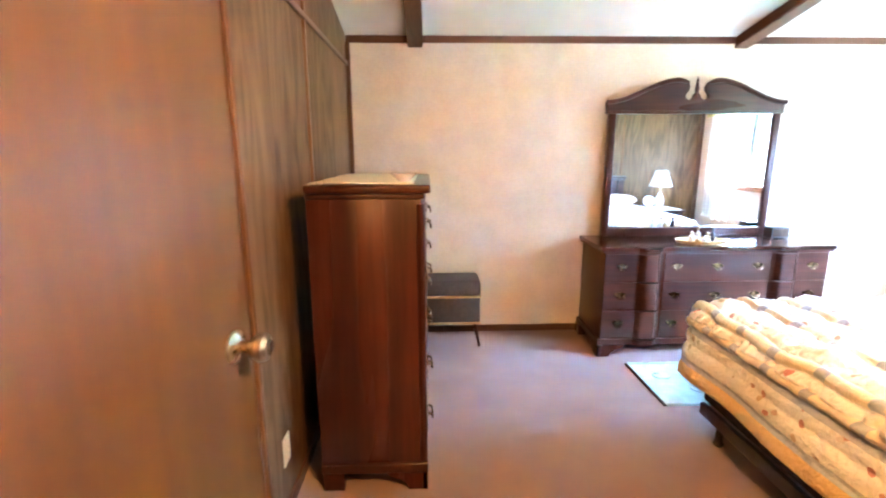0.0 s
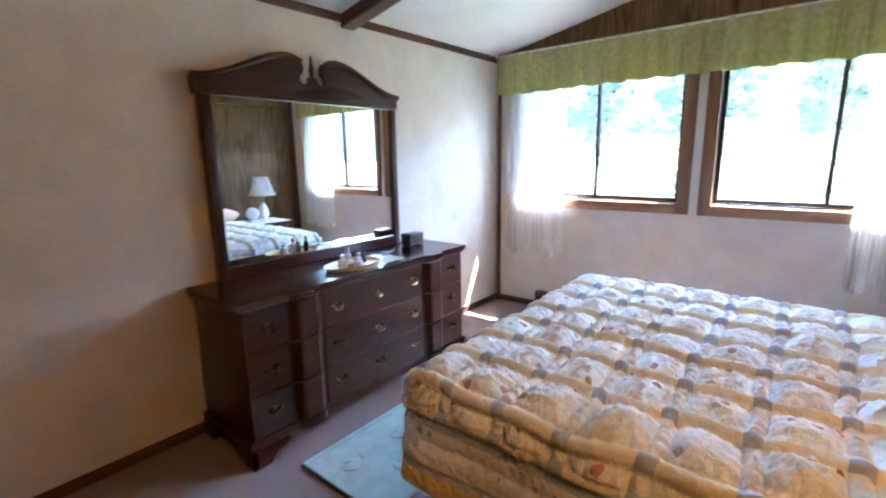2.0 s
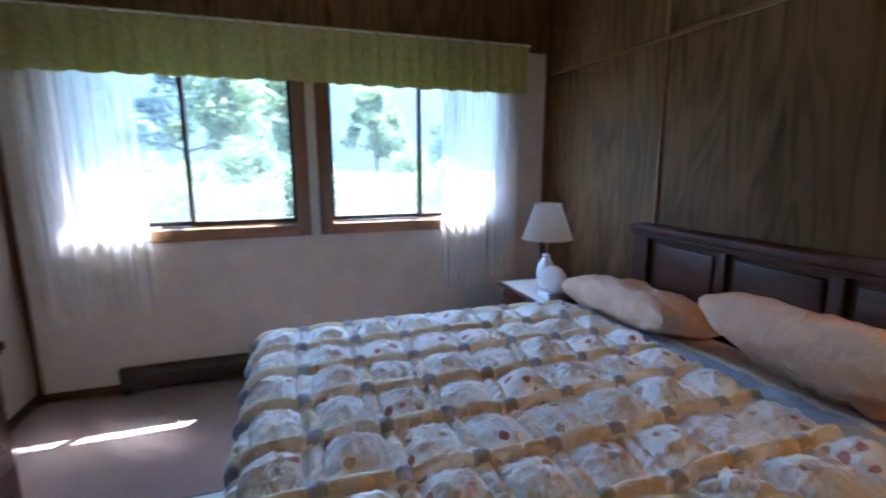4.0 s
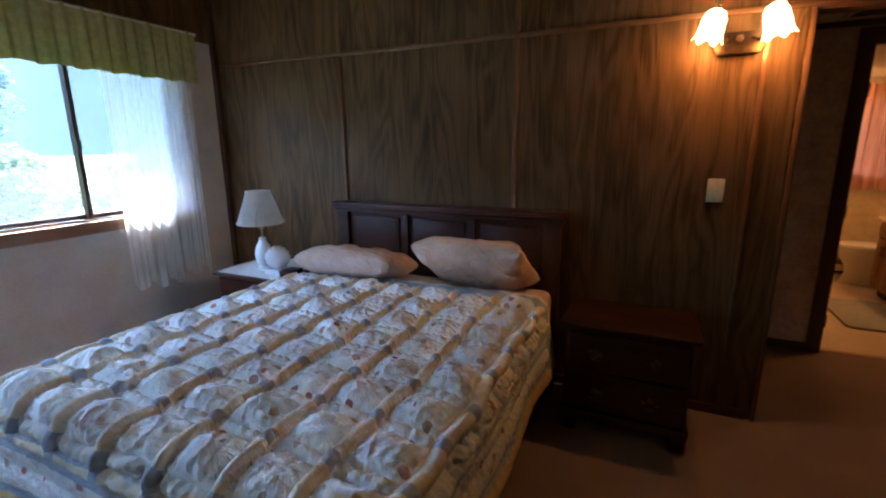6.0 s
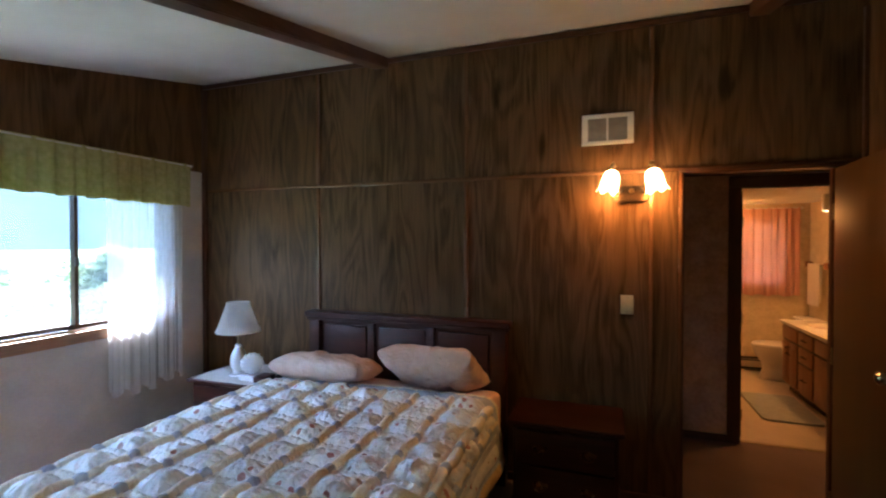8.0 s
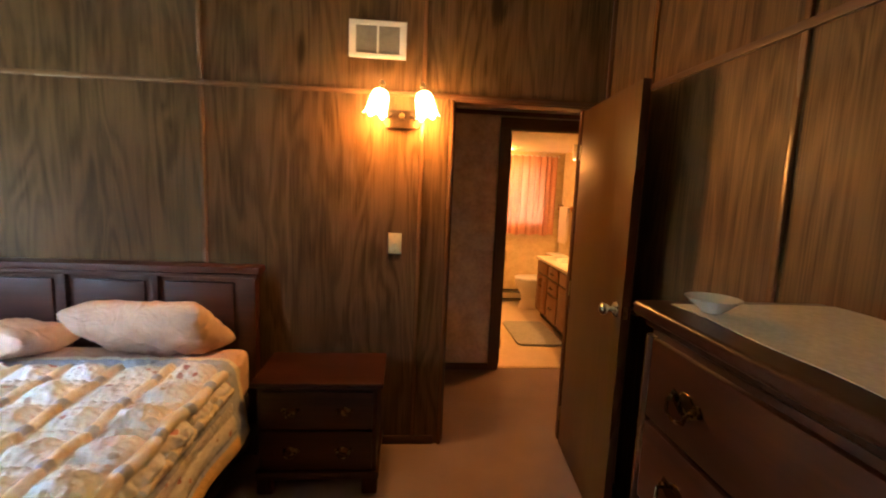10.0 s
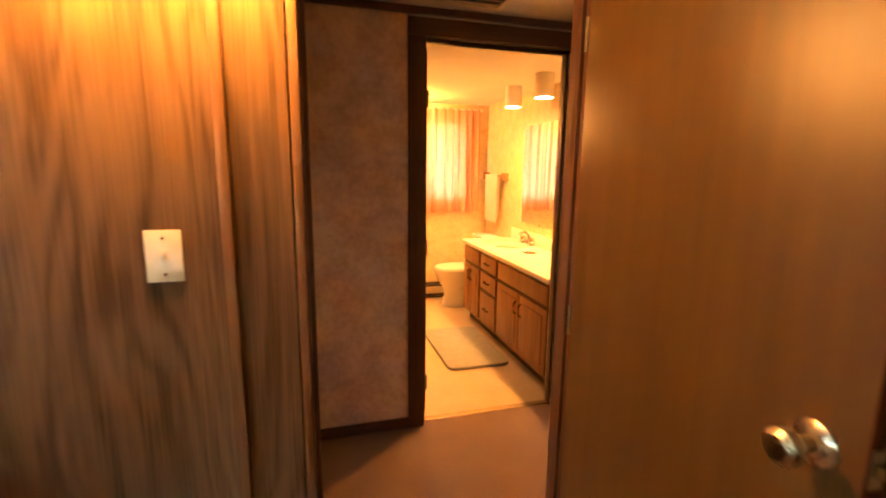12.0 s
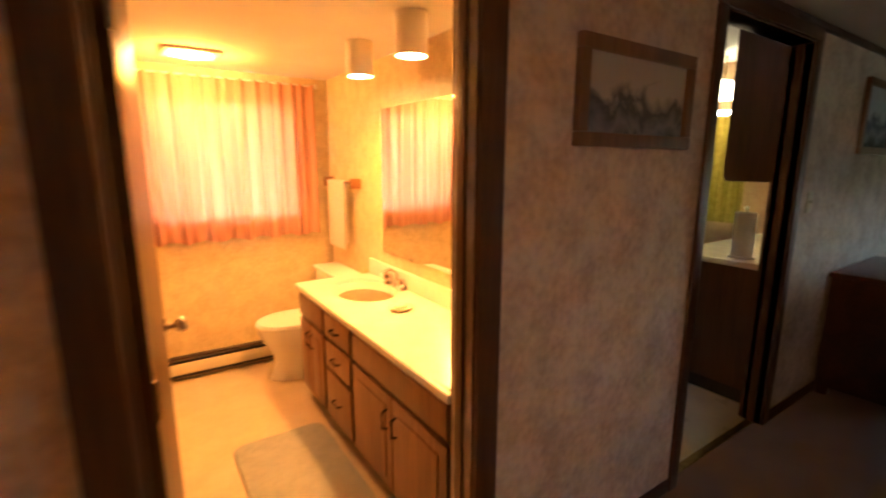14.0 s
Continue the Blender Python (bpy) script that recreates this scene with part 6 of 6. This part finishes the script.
part("backsplash", box(-0.79, 0.80, 0.281, 0.30, 0.039, 0.13, 0.004, 2), COUNTER, kc)
ku = thing("kitchen_wall_cabinet", (-3.81, -1.45, 1.40), "dark brown kitchen wall cabinet", "cabinet")
part("body", box(-0.785, 0.74, -0.17, 0.17, 0.0, 1.0, 0.004), TRIM, ku)
for k in range(3):
    x = -0.78 + k * 0.505
    part("door", box(x + 0.01, x + 0.495, -0.188, -0.171, 0.02, 0.98, 0.005), TRIM, ku)
pt = thing("paper_towel_holder", (-3.15, -1.50, 0.914), "white paper towel roll upright on the worktop", "paper towel")
part("base", lathe([(0, 0), (0.075, 0), (0.075, 0.012), (0, 0.014)], 28), WHITE, pt)
part("roll", lathe([(0.02, 0.014), (0.058, 0.014), (0.058, 0.29), (0.02, 0.29), (0.02, 0.014)], 32), PAPER, pt)
part("pole", lathe([(0, 0.01), (0.008, 0.01), (0.008, 0.31), (0.014, 0.32), (0, 0.33)], 12), WHITE, pt)
kl = thing("kitchen_lamp", (-4.30, -2.28, 2.06), "lit hanging glass kitchen lamp", "ceiling light")
part("shade", lathe([(0.02, 0.16), (0.06, 0.15), (0.12, 0.06), (0.14, 0.0), (0.13, 0.0), (0.11, 0.06), (0.05, 0.14), (0.02, 0.16)], 28), LITPANEL, kl)
part("stem", lathe([(0, 0.15), (0.008, 0.15), (0.008, 0.36), (0, 0.36)], 10), BRASS, kl)
bulb("kitchen_lamp_bulb", (-4.30, -2.28, 2.02), KITCHEN_W, (1.0, 0.75, 0.45), 0.05)
YELLOW = cloth("yellow_kitchen_curtain", (0.24, 0.18, 0.035), (0.32, 0.25, 0.06), 20.0, 0.25)
kcur = thing("kitchen_curtain", (-4.54, -2.775, 0.96), "yellow kitchen window curtain", "curtain")
part("cloth", sheet(lambda u, v: (0.015 * math.sin(u * 90), -0.66 + 1.32 * u, v * 0.98), 200, 6, 0.0015), YELLOW, kcur)
part("rod", tube([(0.0, -0.68, 0.98), (0.0, 0.68, 0.98)], 0.008, 8), WHITE, kcur)

# ---- outdoors ----
GRASS = mottled("lawn", (0.045, 0.060, 0.028), (0.085, 0.105, 0.055), 0.6, rough=0.95, bump=0.6, fine=14, wear=0.5, spec=0.1)
LEAF = cloth("leaves", (0.105, 0.14, 0.062), (0.17, 0.21, 0.105), 1.2, 0.5)
# haze over the far trees is mixed into this pale bluish colour
PINE = cloth("hazed_pine_needles", (0.10, 0.145, 0.14), (0.155, 0.205, 0.19), 1.2, 0.45)
BARK = wood("bark", (0.05, 0.035, 0.025), (0.14, 0.10, 0.07), "z", 0.9, 6.0, 0.8)
# blue of the air in front of the hill is part of its colour
HILL = mottled("hazed_wooded_hill", (0.018, 0.032, 0.040), (0.050, 0.070, 0.076), 0.12, rough=1.0, fine=0.9, wear=0.5, spec=0.1)
gr = bmesh.new()
add_box(gr, -400, 600, -500, 500, -0.75, -0.55)
setting("ground", gr, GRASS, "sunlit lawn around the house", "lawn")
ev = bmesh.new()
add_box(ev, XE + 0.10, XE + 0.56, -5.0, 5.0, 2.36, 2.46)
# unseen slab, added to keep direct sun off the bathroom window
add_box(ev, -5.0, 2.0, BW - 0.9, BW - 0.1, 2.25, 2.35)
setting("eave_and_sun_block", ev, WHITE, "white roof overhang above the windows, with an added sun block south", "roof")


def leafy(rnd, clumps, per, spread, size):
    """Many small leaf blades gathered in clumps."""
    verts, faces = [], []
    for c, rad in clumps:
        for _ in range(per):
            d = Vector((rnd.gauss(0, 1), rnd.gauss(0, 1), rnd.gauss(0, 1))).normalized() * rad * rnd.uniform(0.45, 1.0)
            o = c + d
            a = Vector((rnd.gauss(0, 1), rnd.gauss(0, 1), rnd.gauss(0, 0.6))).normalized()
            b = a.cross(Vector((rnd.gauss(0, 1), rnd.gauss(0, 1), rnd.gauss(0, 1)))).normalized()
            s = size * rnd.uniform(0.6, 1.4)
            k = len(verts)
            verts += [o - a * s, o + b * s * 0.45, o + a * s, o - b * s * 0.45]
            faces.append((k, k + 1, k + 2, k + 3))
    return verts, faces


def tree(at, height, width, seed, mat, label, per=150, size=0.10, name="tree"):
    rnd = random.Random(seed)
    t = thing(name, at, label, "tree" if name == "tree" else "shrub")
    th = height * (0.45 if name == "tree" else 0.2)
    part("trunk", tube([(0, 0, 0), (0.05 * rnd.uniform(-1, 1), 0.05, th * 0.5), (0.1 * rnd.uniform(-1, 1), 0, th), (0.0, 0.1, height * 0.75)], [0.05 * width, 0.04 * width, 0.03 * width, 0.008 * width], 8), BARK, t)
    clumps = []
    for k in range(26):
        a, r = rnd.uniform(0, 6.28), width * 0.5 * rnd.uniform(0.15, 0.95)
        z = height * rnd.uniform(0.3 if name == "tree" else 0.12, 0.95)
        taper = 1.0 - 0.75 * max(0, (z / height - 0.5) / 0.5) ** 1.4
        c = Vector((r * taper * math.cos(a), r * taper * math.sin(a), z))
        clumps.append((c, width * rnd.uniform(0.10, 0.2)))
        if k < 9:
            part("limb", tube([(0, 0, th * rnd.uniform(0.5, 0.95)), tuple(c * 0.55 + Vector((0, 0, z * 0.3))), tuple(c)], [0.018 * width, 0.012 * width, 0.004 * width], 6), BARK, t)
    verts, faces = leafy(rnd, clumps, per, 1, size)
    me = bpy.data.meshes.new("crown")
    me.from_pydata(verts, [], faces)
    me.materials.append(mat)
    cr = new("crown", me)
    cr.parent = t
    return t


rt = random.Random(11)
for k, (x, y, hgt, wd) in enumerate(((34, 13, 9, 6), (40, 6, 11, 8), (38, 19, 10, 7), (46, 1, 12, 8), (52, 11, 13, 9), (55, -8, 11, 8), (60, -20, 12, 9), (48, 24, 12, 8))):
    tree((x, y, -0.56), hgt, wd, 20 + k, PINE if k % 2 == 0 else LEAF, "garden tree with bluish haze in its leaf colour" if k % 2 == 0 else "leafy green garden tree", 150, 0.3)
for k, (x, y, hgt, wd) in enumerate(((12.5, 4.6, 2.2, 3.2), (13.2, 1.6, 1.9, 3.0), (13.5, -2.2, 1.8, 3.0), (14, 7.6, 2.4, 3.4), (15.5, -6.5, 1.8, 3.0), (19, 3.0, 2.6, 4.0), (22, -3.5, 2.4, 4.0))):
    tree((x, y, -0.56), hgt, wd, 50 + k, LEAF, "bright green garden shrub", 190, 0.085, "shrub")
hb = bmesh.new()
N_ = 60
rows = []
for i in range(N_):
    y = -420 + i * 14.2
    rows.append([hb.verts.new((150 + 30 * j + 5 * math.sin(i * 0.4 + j), y, -1 + (0, 32, 60, 80)[j] * (1 + 0.15 * math.sin(i * 0.37) + 0.1 * math.sin(i * 0.9 + 1)))) for j in range(4)])
for a, b in zip(rows, rows[1:]):
    for j in range(3):
        hb.faces.new((a[j], a[j + 1], b[j + 1], b[j]))
setting("backdrop", hb, HILL, "distant wooded hillside, coloured with bluish haze", "hill", True)
